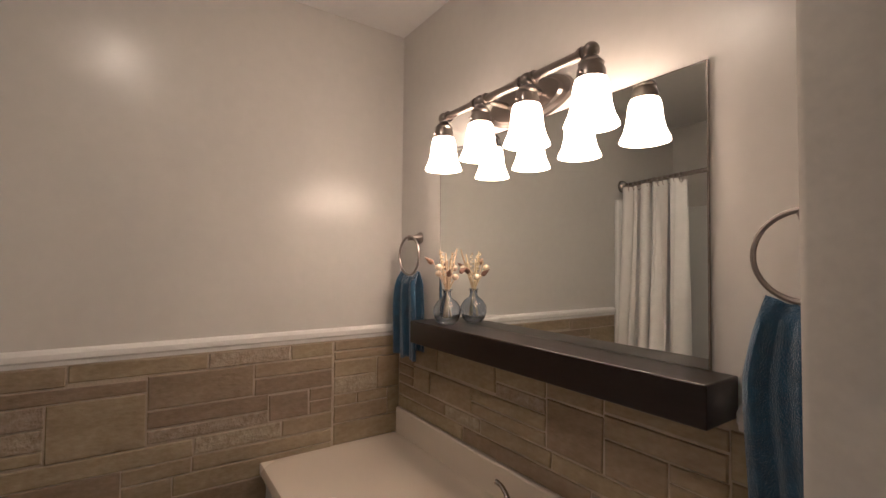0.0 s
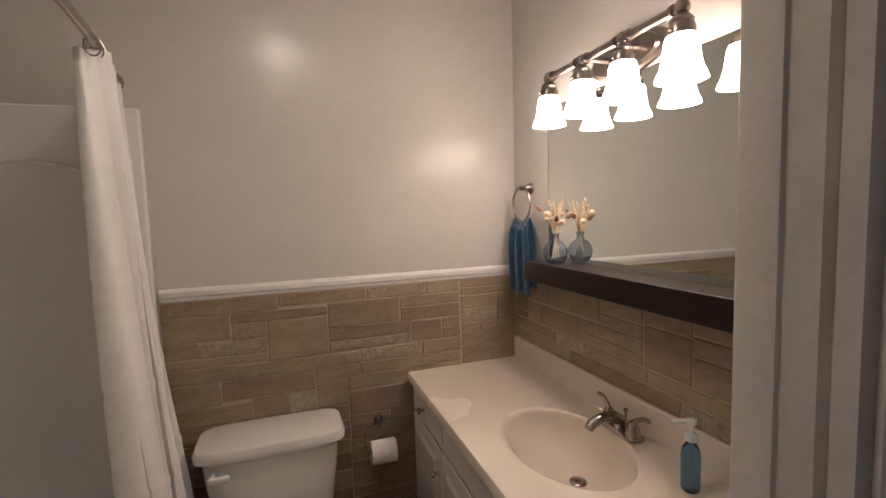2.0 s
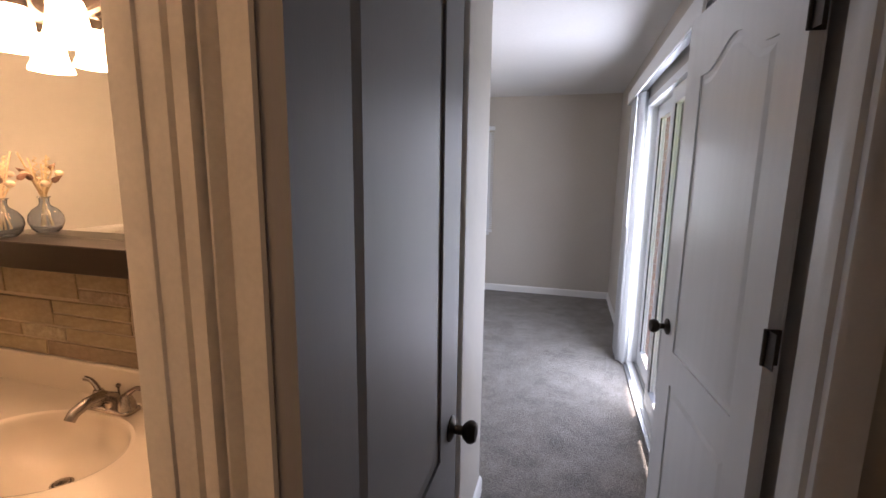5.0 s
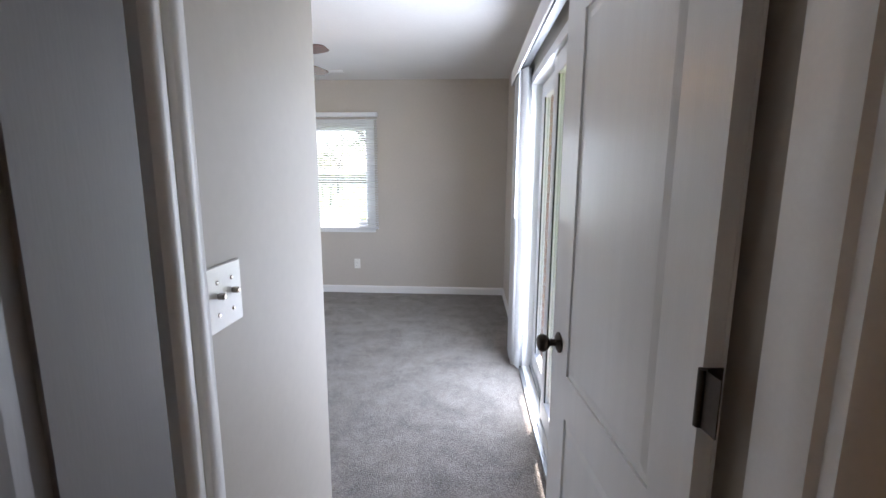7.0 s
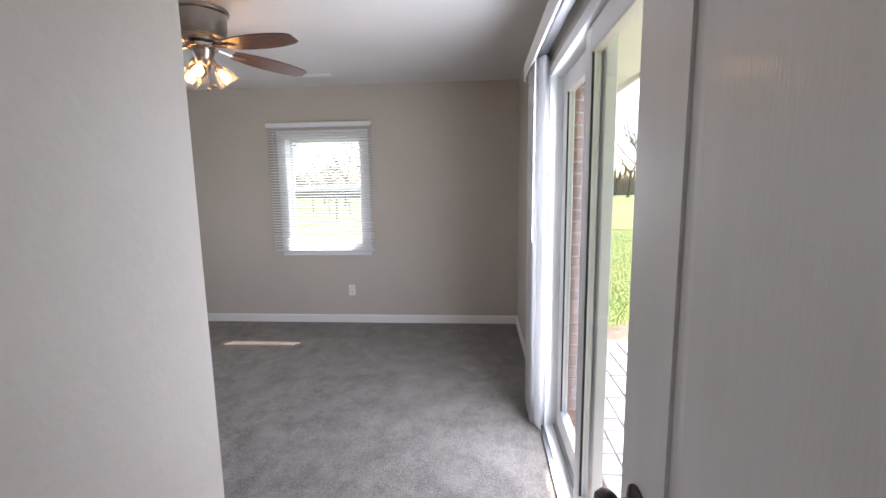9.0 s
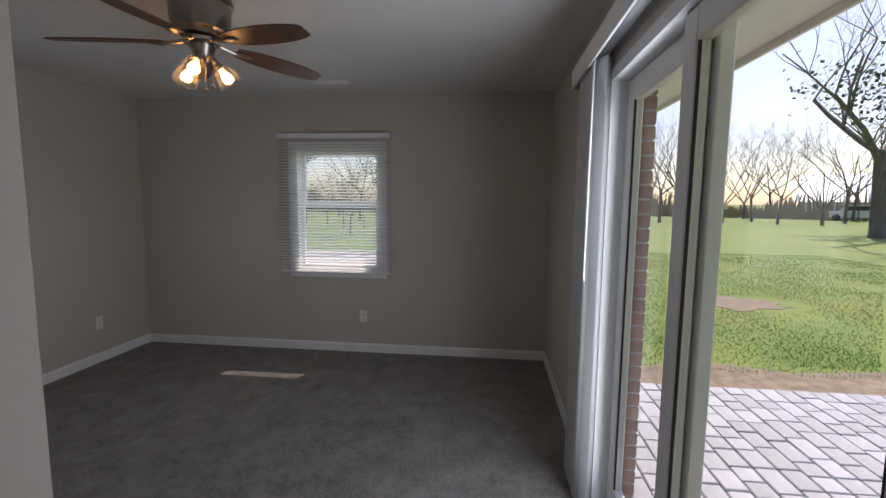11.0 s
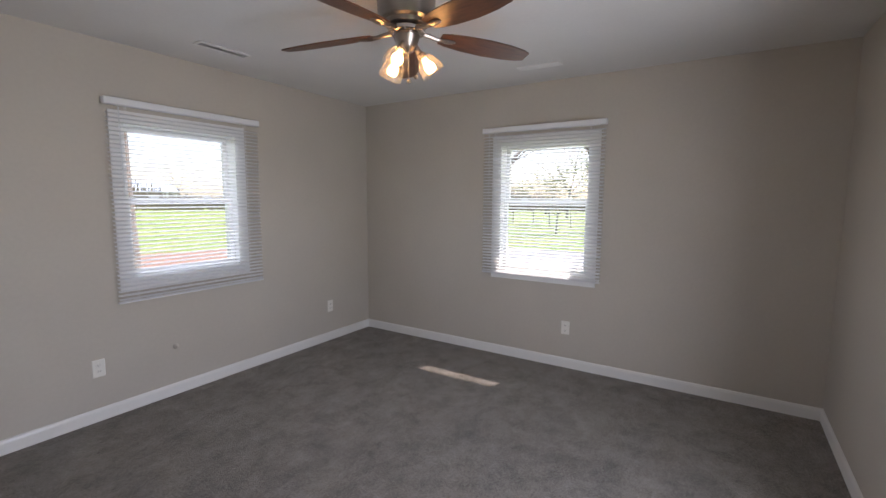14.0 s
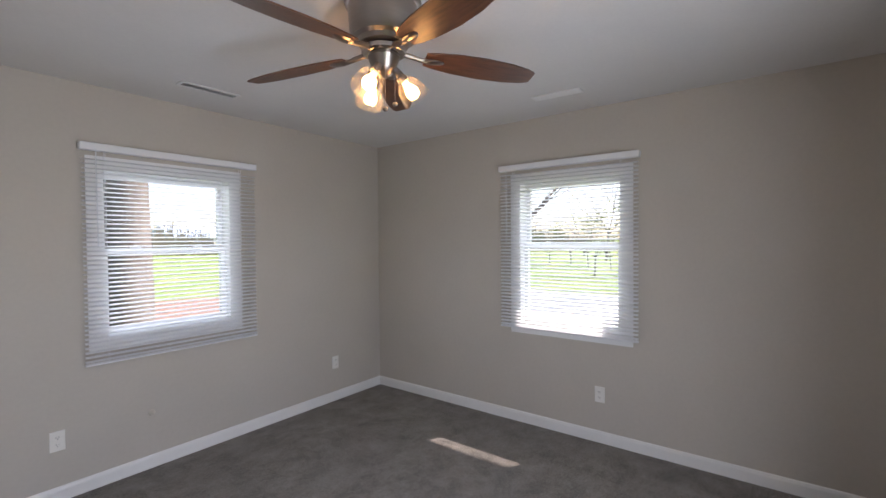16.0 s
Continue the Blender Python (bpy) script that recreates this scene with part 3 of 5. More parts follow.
def glazed_panel(x0, x1, y0, y1, side):
    z0, z1, s = 0.044, 1.996, 0.085
    p = part("panel", boxes((x0, y0, z0, x0 + s, y1, z1), (x1 - s, y0, z0, x1, y1, z1), (x0 + s, y0, z1 - 0.095, x1 - s, y1, z1), (x0 + s, y0, z0, x1 - s, y1, z0 + 0.12), bevel=0.004), M_VINYL, slider)
    bm = bmesh.new()
    for a in ((x0 + s, x0 + s + 0.006), (x1 - s - 0.006, x1 - s)):
        box(bm, a[0], y1 - 0.012, z0 + 0.12, a[1], y1 - 0.004, z1 - 0.095)
    part("gasket", bm, M_GASKET, p, "thin black glazing gasket")
    g = part("pane", boxes((x0 + s - 0.004, (y0 + y1) / 2 - 0.003, z0 + 0.115, x1 - s + 0.004, (y0 + y1) / 2 + 0.003, z1 - 0.09)), M_PANE, p)
    g.visible_shadow = False
    return p


glazed_panel(2.87, 3.668, -1.103, -1.06, 0)
glazed_panel(2.132, 2.975, -1.052, -1.012, 1)
part("seal", boxes((2.976, -1.058, 0.05, 2.984, -1.02, 1.99)), M_GASKET, slider, "black brush seal on the meeting stile")

# vertical blinds pushed to one end under a valance
vb = thing("vertical_blinds", "white vertical blinds stacked open under a boxed valance", "window blind")
part("valance", boxes((1.95, -0.905, 2.075, 4.13, -0.893, 2.17), (4.118, -0.999, 2.075, 4.13, -0.905, 2.17), (1.95, -0.999, 2.158, 4.118, -0.905, 2.17), bevel=0.002), M_BLIND, vb)
part("head_track", boxes((1.97, -0.968, 2.105, 4.10, -0.928, 2.14)), M_TRACK, vb)
vane_rng = random.Random(4)
for k in range(11):
    bm = bmesh.new()
    pts = []
    for j in range(7):
        u = (j / 6 - 0.5) * 0.088
        pts.append((u, 0.004 * (1 - (j / 3 - 1) ** 2)))
    a = [bm.verts.new((u, v, 0.025)) for u, v in pts]
    b = [bm.verts.new((u, v, 2.10)) for u, v in pts]
    for i in range(6):
        bm.faces.new((a[i], a[i + 1], b[i + 1], b[i]))
    v = part("vane", bm, M_VANE, vb, "", True)
    sol = v.modifiers.new("thickness", "SOLIDIFY")
    sol.thickness = 0.001
    v.matrix_local = pose(3.66 + k * 0.028, -0.946, 0, 0, 0, (68 if k else 25) + vane_rng.uniform(-6, 6))
part("wand", tube(bmesh.new(), [(3.63, -0.905, 2.09), (3.632, -0.90, 1.12)], 0.0045, 8), M_CLEARPLASTIC, vb)

# ---- ceiling fan ----
FX, FY = 3.74, 0.96
fan = thing("ceiling_fan", "hugger ceiling fan with walnut blades and three lit glass lamps", "ceiling fan", pose(FX, FY, H))
part("motor_housing", lathe(bmesh.new(), [(0.0, 0), (0.152, 0), (0.155, -0.012), (0.15, -0.024), (0.14, -0.03), (0.135, -0.12), (0.125, -0.15), (0.105, -0.158), (0.1, -0.175), (0.085, -0.18), (0.0, -0.18)], 36), M_NICKEL, fan, "brushed nickel drum housing", True)
part("flywheel", lathe(bmesh.new(), [(0, -0.18), (0.075, -0.181), (0.088, -0.19), (0.088, -0.206), (0.075, -0.212), (0, -0.212)], 32), M_PEWTER, fan, "", True)
part("switch_cup", lathe(bmesh.new(), [(0, -0.212), (0.06, -0.212), (0.064, -0.222), (0.05, -0.262), (0.03, -0.29), (0.012, -0.30), (0, -0.302)], 28), M_NICKEL, fan, "", True)
for k in range(5):
    az = radians(-36 + 72 * k)
    rot = Matrix.Rotation(az, 4, "Z")
    bm = bmesh.new()
    prof = [(0.17, 0.040), (0.21, 0.052), (0.30, 0.066), (0.42, 0.072), (0.54, 0.065), (0.62, 0.050), (0.655, 0.034)]
    outline = [(x, w) for x, w in prof] + [(x, -w) for x, w in reversed(prof)]
    prism(bm, outline, -0.003, 0.003, lambda u, v, d: (u, v, d))
    blade = part("blade", bm, M_BLADE, fan, "dark walnut blade with a blunt tip")
    blade.matrix_local = rot @ pose(0, 0, -0.20, 0, 3.2, 0) @ Matrix.Rotation(radians(-12), 4, "X")
    arm = bmesh.new()
    tube(arm, [(0.07, 0, -0.198), (0.11, 0, -0.205), (0.15, 0.0, -0.214), (0.19, 0.0, -0.218)], [0.012, 0.011, 0.010, 0.012], 8)
    sphere(arm, (0.205, 0.0, -0.2185), 0.03, 14, (1.6, 0.75, 0.28))
    a = part("blade_iron", arm, M_NICKEL, fan, "", True)
    a.matrix_local = rot
for k in range(3):
    az = radians(195 + 120 * k)
    rot = Matrix.Rotation(az, 4, "Z")
    tilt = rot @ pose(0.045, 0, -0.268) @ Matrix.Rotation(radians(-38), 4, "Y")
    part("lamp_arm", lathe(bmesh.new(), [(0.0, 0.02), (0.014, 0.015), (0.014, -0.03), (0.022, -0.038), (0.022, -0.06), (0.0, -0.062)], 18, tilt), M_NICKEL, fan, "", True)
    sh = part("shade", shell(bmesh.new(), [(0.024, -0.045), (0.036, -0.06), (0.05, -0.085), (0.057, -0.115), (0.06, -0.145), (0.0585, -0.145), (0.0555, -0.115), (0.0485, -0.085), (0.0345, -0.0615)], 28, tilt), M_CLEARSHADE, fan, "clear bell glass shade", True)
    sh.visible_shadow = False
    part("bulb", lathe(bmesh.new(), [(0.0, -0.06), (0.012, -0.062), (0.013, -0.075), (0.024, -0.095), (0.028, -0.112), (0.022, -0.13), (0.0, -0.138)], 18, tilt), M_BULB, fan, "glowing warm bulb", True)
for x, y, z in ((-0.03, -0.035, -0.43), (0.02, -0.04, -0.40)):
    ch = bmesh.new()
    tube(ch, [(x, y, -0.25), (x, y, z)], 0.0013, 6)
    sphere(ch, (x, y, z - 0.008), 0.011, 12, (1, 1, 0.9))
    part("pull_chain", ch, M_NICKEL, fan, "thin pull chain with a pale fob", True)

# ---- ceiling registers, outlets, switch, plug nub ----


def ceiling_vent(m, length):
    v = thing("ceiling_vent", "narrow white ceiling air register", "air vent", m, "ceiling vents")
    h = length / 2
    part("frame", boxes((-h, -0.045, -0.008, h, -0.028, 0), (-h, 0.028, -0.008, h, 0.045, 0), (-h, -0.028, -0.008, -h + 0.02, 0.028, 0), (h - 0.02, -0.028, -0.008, h, 0.028, 0), bevel=0.002), M_TRIM, v)
    part("backing", boxes((-h + 0.02, -0.028, -0.002, h - 0.02, 0.028, -0.0005)), M_DARK, v)
    for k in range(3):
        s = part("louvre", boxes((-h + 0.02, -0.011, -0.001, h - 0.02, 0.011, 0.0)), M_TRIM, v)
        s.matrix_local = pose(0, -0.018 + 0.018 * k, -0.005, 30, 0, 0)


ceiling_vent(pose(3.80, 2.54, H), 0.36)
ceiling_vent(pose(5.25, 0.87, H, 0, 0, 92), 0.33)


def outlet(m, label="ivory duplex outlet low on the wall"):
    o = thing("outlet", label, "outlet", m, "wall outlets")
    part("plate", boxes((-0.036, -0.006, -0.058, 0.036, 0, 0.058), bevel=0.003), M_PLATE, o)
    for z in (-0.021, 0.021):
        r = part("receptacle", lathe(bmesh.new(), [(0, 0.0), (0.0165, 0.0), (0.0165, 0.0025), (0, 0.0025)], 18, Matrix.Translation((0, -0.0062, z)) @ Matrix.Rotation(radians(90), 4, "X")), M_PLATE, o)
        part("slot", boxes((-0.0075, -0.0095, z - 0.002, -0.0055, -0.0088, z + 0.007), (0.0055, -0.0095, z - 0.002, 0.0075, -0.0088, z + 0.006), (-0.002, -0.0095, z - 0.010, 0.002, -0.0088, z - 0.006)), M_DARK, r)
    return o


outlet(pose(3.117, 3.0, 0.35))
outlet(pose(5.12, 3.0, 0.355))
outlet(pose(5.7, 0.737, 0.352, 0, 0, -90))
nub = thing("wall_stub", "small painted cable stub on the wall", "cable stub", pose(3.60, 3.0, 0.36))
part("boss", lathe(bmesh.new(), [(0, 0), (0.022, 0), (0.018, 0.008), (0.008, 0.014), (0.007, 0.024), (0, 0.025)], 14, Matrix.Rotation(radians(90), 4, "X")), M_WALL, nub, "", True)

sw = thing("light_switch", "white double switch plate, one toggle and one blank, paint-smeared", "light switch", pose(1.345, -0.137, 1.192))
part("plate", boxes((-0.058, -0.006, -0.06, 0.058, -0.001, 0.06), bevel=0.002), M_PLATE, sw)
for x in (-0.024, 0.024):
    t = part("toggle", boxes((x - 0.005, -0.02, 0.0, x + 0.005, -0.006, 0.011), bevel=0.002), M_PEWTER, sw)
    for z in (-0.03, 0.03):
        part("screw", lathe(bmesh.new(), [(0, 0), (0.0045, 0), (0.003, 0.002), (0, 0.002)], 10, Matrix.Translation((x, -0.006, z)) @ Matrix.Rotation(radians(90), 4, "X")), M_PEWTER, sw)

# ---- bathroom: vanity, sink, tap ----
vanity = thing("vanity_cabinet", "white painted bathroom vanity with panelled doors", "cabinet")
part("body", boxes((0.49, 0.12, 0.09, 0.508, 1.54, 0.765), (0.508, 0.12, 0.09, 0.985, 0.138, 0.765), (0.508, 1.522, 0.09, 0.985, 1.54, 0.765), (0.508, 0.138, 0.09, 0.985, 1.522, 0.108)), M_CABINET, vanity)
part("toe_kick", boxes((0.55, 0.12, 0.0, 0.985, 1.54, 0.09)), M_CABINET, vanity)


def front(y0, y1, z0, z1, panel, knob=None, name="door"):
    d = part(name, boxes((0.472, y0, z0, 0.489, y1, z1), bevel=0.003), M_CABINET, vanity)
    if panel:
        bm = bmesh.new()
        a = [(y0 + 0.05, z0 + 0.05), (y1 - 0.05, z0 + 0.05), (y1 - 0.05, z1 - 0.05), (y0 + 0.05, z1 - 0.05)]
        b = [(y0 + 0.068, z0 + 0.068), (y1 - 0.068, z0 + 0.068), (y1 - 0.068, z1 - 0.068), (y0 + 0.068, z1 - 0.068)]
        va = [bm.verts.new((0.4718, y, z)) for y, z in a]
        vb_ = [bm.verts.new((0.464, y, z)) for y, z in b]
        for i in range(4):
            bm.faces.new((va[i], va[(i + 1) % 4], vb_[(i + 1) % 4], vb_[i]))
        bm.faces.new(vb_)
        bm.faces.new(list(reversed(va)))
        part("raised_panel", bm, M_CABINET, d)
    if knob:
        part("knob", lathe(bmesh.new(), [(0.009, 0), (0.006, 0.004), (0.005, 0.012), (0.011, 0.016), (0.013, 0.022), (0.009, 0.028), (0, 0.03)], 14, Matrix.Translation((0.472, knob[0], knob[1])) @ Matrix.Rotation(radians(-90), 4, "Y")), M_PEWTER, d, "small round pewter knob", True)


front(1.145, 1.52, 0.645, 0.755, False, (1.36, 0.70), "drawer")
front(0.15, 1.13, 0.645, 0.755, False, None, "false_front")
front(1.155, 1.52, 0.12, 0.63, True, (1.19, 0.53))
front(0.79, 1.145, 0.12, 0.63, True, (0.82, 0.53))
front(0.43, 0.775, 0.12, 0.63, True, (0.74, 0.53))
front(0.15, 0.42, 0.12, 0.63, True, (0.19, 0.53))

SX, SY, RX, RY = 0.735, 0.775, 0.165, 0.235
CT = 0.80
top = thing("countertop", "cream cultured-marble vanity top with moulded oval basin", "countertop")
bm = bmesh.new()
N_S = 64
X0, X1, Y0, Y1 = 0.455, 0.98, 0.10, 1.548
outer, rim = [], []
for i in range(N_S):
    a = 2 * math.pi * i / N_S
    c, s = math.cos(a), math.sin(a)
    k = min((X1 - SX) / c if c > 1e-6 else 1e9, (X0 - SX) / c if c < -1e-6 else 1e9, (Y1 - SY) / s if s > 1e-6 else 1e9, (Y0 - SY) / s if s < -1e-6 else 1e9)
    outer.append((SX + c * k, SY + s * k))
    rim.append((SX + c * RX * 1.08, SY + s * RY * 1.08))
corner = [(X0, Y0), (X0, Y1), (X1, Y0), (X1, Y1)]
for cx, cy in corner:
    j = min(range(N_S), key=lambda q: (outer[q][0] - cx) ** 2 + (outer[q][1] - cy) ** 2)
    outer[j] = (cx, cy)
rings = [[bm.verts.new((x, y, CT - 0.035)) for x, y in outer], [bm.verts.new((x, y, CT - 0.004)) for x, y in outer],
         [bm.verts.new((SX + (x - SX) * 0.992, SY + (y - SY) * 0.995, CT)) for x, y in outer], [bm.verts.new((x, y, CT)) for x, y in rim]]
for f, z in ((1.045, 0.003), (1.0, 0.0), (0.975, -0.006), (0.95, -0.02), (0.88, -0.055), (0.76, -0.09), (0.58, -0.117), (0.36, -0.131), (0.10, -0.135)):
    dx = 0.045 * max(0, -z / 0.135)
    rings.append([bm.verts.new((SX + dx + math.cos(2 * math.pi * i / N_S) * RX * f, SY + math.sin(2 * math.pi * i / N_S) * RY * f, CT + z)) for i in range(N_S)])
for a, b in zip(rings, rings[1:]):
    for i in range(N_S):
        bm.faces.new((a[i], a[(i + 1) % N_S], b[(i + 1) % N_S], b[i]))
bm.faces.new(rings[-1])
part("top", bm, M_COUNTER, top, "", True)
part("backsplash", boxes((0.978, 0.10, CT - 0.03, 0.9985, 1.548, 0.90), bevel=0.004), M_COUNTER, top)
part("drain", lathe(bmesh.new(), [(0, 0.0), (0.026, 0.0), (0.026, 0.004), (0.021, 0.006), (0.019, 0.003), (0.017, 0.009), (0, 0.012)], 24, Matrix.Translation((SX + 0.045, SY, CT - 0.1345))), M_PEWTER, top, "nickel pop-up drain", True)

tap = thing("faucet", "brushed nickel two-handle centerset faucet on the vanity top", "faucet", pose(0.928, 0.765, CT) )
bm = bmesh.new()
box(bm, -0.026, -0.078, 0, 0.026, 0.078, 0.016, bevel=0.012, segs=3)
part("base", bm, M_PEWTER, tap, "", True)
part("spout", tube(bmesh.new(), [(0.0, 0, 0.01), (-0.004, 0, 0.04), (-0.03, 0.0, 0.058), (-0.07, 0.0, 0.058), (-0.105, 0.0, 0.046), (-0.118, 0, 0.03)], [0.022, 0.02, 0.0175, 0.0155, 0.0145, 0.0135], 16), M_PEWTER, tap, "", True)
for sgn in (-1, 1):
    h_ = part("handle", lathe(bmesh.new(), [(0.024, 0.012), (0.022, 0.03), (0.016, 0.046), (0.012, 0.056), (0, 0.06)], 20, Matrix.Translation((0, sgn * 0.052, 0))), M_PEWTER, tap, "", True)
    part("lever", tube(bmesh.new(), [(0, sgn * 0.05, 0.052), (0.004, sgn * 0.066, 0.066), (0.006, sgn * 0.086, 0.078), (0.006, sgn * 0.108, 0.08)], [0.009, 0.0075, 0.0065, 0.0075], 10), M_PEWTER, h_, "", True)
part("lift_rod", lathe(bmesh.new(), [(0.003, 0.016), (0.003, 0.06), (0.007, 0.064), (0.007, 0.07), (0, 0.074)], 12, Matrix.Translation((0.02, 0, 0))), M_PEWTER, tap, "", True)

soap = thing("soap_dispenser", "clear pump bottle of blue liquid soap", "soap dispenser", pose(0.885, 0.475, CT))
part("bottle", lathe(bmesh.new(), [(0, 0), (0.019, 0), (0.022, 0.005), (0.022, 0.09), (0.019, 0.106), (0.012, 0.117), (0.011, 0.125), (0, 0.125)], 24), M_SOAP, soap, "", True)
bm = lathe(bmesh.new(), [(0, 0.125), (0.015, 0.125), (0.015, 0.14), (0.005, 0.143), (0.005, 0.165), (0.013, 0.167), (0.013, 0.176), (0, 0.178)], 18)
tube(bm, [(0, 0, 0.171), (-0.02, 0.012, 0.172), (-0.038, 0.022, 0.166)], 0.0055, 10)
part("pump", bm, M_CLEARPLASTIC, soap, "", True)

# ---- mirror, ledge and vanity light ----
mir = thing("mirror", "large frameless wall mirror above a dark ledge", "mirror")
part("glass", boxes((0.9935, 0.337, 1.2885, 0.9988, 1.252, 1.884)), M_MIRROR, mir)
part("edge", boxes((0.9932, 0.334, 1.2885, 0.9986, 0.3365, 1.886), (0.9932, 0.3365, 1.8842, 0.9986, 1.252, 1.8862), (0.9932, 1.2525, 1.2885, 0.9986, 1.2545, 1.886)), M_PEWTER, mir)
ledge = tagged(part("floating_shelf", box(bmesh.new(), 0.878, 0.288, 1.212, 0.9985, 1.262, 1.2875, bevel=0.003, segs=2), M_ESPRESSO), "dark espresso wooden ledge beneath the mirror", "shelf")

vl = thing("vanity_light", "brushed nickel bar light with four lit opal bell shades", "wall light")
BX, BZ = 0.892, 1.95
bm = bmesh.new()
prof = []
for f, d in ((1.0, 0.0), (0.97, -0.01), (0.84, -0.013), (0.8, -0.022), (0.0, -0.026)):
    prof.append((f, d))
rings = [[bm.verts.new((0.9985 + d, 0.82 + math.cos(2 * math.pi * i / 40) * 0.165 * f, BZ - 0.005 + math.sin(2 * math.pi * i / 40) * 0.062 * f)) for i in range(40)] for f, d in prof[:-1]]
for a, b in zip(rings, rings[1:]):
    for i in range(40):
        bm.faces.new((a[i], a[(i + 1) % 40], b[(i + 1) % 40], b[i]))
bm.faces.new(rings[-1])
part("backplate", bm, M_NICKEL, vl, "oval stepped backplate", True)
LAMP_Y = (0.525, 0.718, 0.902, 1.087)
bm = tube(bmesh.new(), [(BX, LAMP_Y[0], BZ), (BX, LAMP_Y[-1], BZ)], 0.0115, 14)
part("bar", bm, M_NICKEL, vl, "", True)
for y in (0.755, 0.885):
    part("stem", tube(bmesh.new(), [(0.978, y, BZ), (BX, y, BZ)], 0.009, 12), M_NICKEL, vl, "", True)
for y in LAMP_Y:
    bm = bmesh.new()
    sphere(bm, (BX, y, BZ), 0.0185, 16)
    for s in (-0.024, 0.024):
        if (y == LAMP_Y[0] and s < 0) or (y == LAMP_Y[-1] and s > 0):
            continue
        lathe(bm, [(0.0, -0.004), (0.0165, -0.004), (0.0165, 0.004), (0, 0.004)], 16, Matrix.Translation((BX, y + s, BZ)) @ Matrix.Rotation(radians(90), 4, "X"))
    part("joint", bm, M_NICKEL, vl, "", True)
    c = part("socket_cup", lathe(bmesh.new(), [(0, -0.012), (0.014, -0.014), (0.022, -0.022), (0.028, -0.03), (0.026, -0.036), (0.031, -0.046), (0.031, -0.064), (0.027, -0.068), (0, -0.068)], 24, Matrix.Translation((BX, y, BZ))), M_NICKEL, vl, "", True)
    part("set_screw", tube(bmesh.new(), [(BX - 0.03, y, BZ - 0.055), (BX - 0.04, y, BZ - 0.055)], 0.003, 8), M_NICKEL, c)
    part("shade", shell(bmesh.new(), [(0.026, -0.062), (0.033, -0.066), (0.037, -0.08), (0.039, -0.10), (0.0415, -0.125), (0.047, -0.150), (0.0545, -0.169), (0.057, -0.178), (0.0545, -0.178), (0.052, -0.169), (0.0445, -0.150), (0.039, -0.125), (0.0365, -0.10), (0.0345, -0.08), (0.03, -0.069)], 32, Matrix.Translation((BX, y, BZ - 0.006)) @ Matrix.Diagonal((1.03, 1.03, 0.9, 1))), M_SHADE, vl, "glowing white opal bell glass", True)

# flush ceiling light, whose glow shows on the satin wall
cl_ = thing("ceiling_light", "small round flush ceiling light, lit", "ceiling light", pose(0.0, 0.66, H))
part("rim", lathe(bmesh.new(), [(0, 0), (0.115, 0), (0.118, -0.012), (0.10, -0.016), (0, -0.016)], 32), M_TRIM, cl_, "", True)
part("diffuser", lathe(bmesh.new(), [(0.098, -0.017), (0.085, -0.03), (0.05, -0.04), (0, -0.043)], 32), M_CEILLAMP, cl_, "", True)

# ---- towel rings with hand towels ----


def towel_ring(y, z, towel_len, half, label):
    r = thing("towel_ring", "brushed nickel towel ring on the bathroom wall", "towel ring", pose(1.0, y, z), "towel rings")
    bm = lathe(bmesh.new(), [(0, -0.0015), (0.024, -0.0015), (0.024, -0.006), (0.015, -0.016), (0.010, -0.035), (0.012, -0.052), (0.0, -0.058)], 20, Matrix.Rotation(radians(90), 4, "Y"))
    part("mount", bm, M_NICKEL, r, "", True)
    ring_r = 0.073
    pts = [(-0.05, math.sin(2 * math.pi * i / 48) * ring_r, -ring_r + 0.004 + math.cos(2 * math.pi * i / 48) * ring_r) for i in range(48)]
    part("ring", tube(bmesh.new(), pts, 0.0048, 8, True), M_NICKEL, r, "", True)
    zb = z - 2 * ring_r + 0.006
    bm = bmesh.new()
    cols, rows = 28, 46
    grid = []
    for j in range(rows + 1):
        v = j / rows
        s = (v - 0.5) * 2 * towel_len + (0.03 if v > 0.5 else 0)
        fall = max(0.0, abs(s) - 0.012)
        off = (0.012 + min(1, fall / 0.06) * 0.006) * (1 if s > 0 else -1) * min(1, abs(s) / 0.012)
        row = []
        for i in range(cols + 1):
            u = i / cols * 2 - 1
            gather = 0.72 + 0.28 * min(1, fall / 0.14)
            fold = 0.007 * math.sin(u * 7.5 + (1.0 if s > 0 else 2.2)) * min(1, fall / 0.05) + 0.004 * math.sin(u * 15 + v * 3)
            yy = u * half * gather
            dip = 0.02 * (1 - u * u) * math.exp(-fall / 0.05)
            row.append(bm.verts.new((0.95 - off + (-fold if s > 0 else fold), y + yy + 0.004 * math.sin(v * 11), zb - fall - dip + 0.012 + 0.008 * noise.noise((u * 3, v * 9, y)))))
        grid.append(row)
    for a, b in zip(grid, grid[1:]):
        for i in range(cols):
            bm.faces.new((a[i], a[i + 1], b[i + 1], b[i]))
    t = part("towel", bm, M_TOWEL, None, "", True)
    tagged(t, label, "towel", "hand towels")
    sol = t.modifiers.new("pile", "SOLIDIFY")
    sol.thickness = 0.007


towel_ring(1.40, 1.583, 0.305, 0.085, "folded blue terry hand towel hanging from its ring beside the shelf")
towel_ring(0.172, 1.572, 0.345, 0.08, "folded blue terry hand towel with a woven band on its ring")

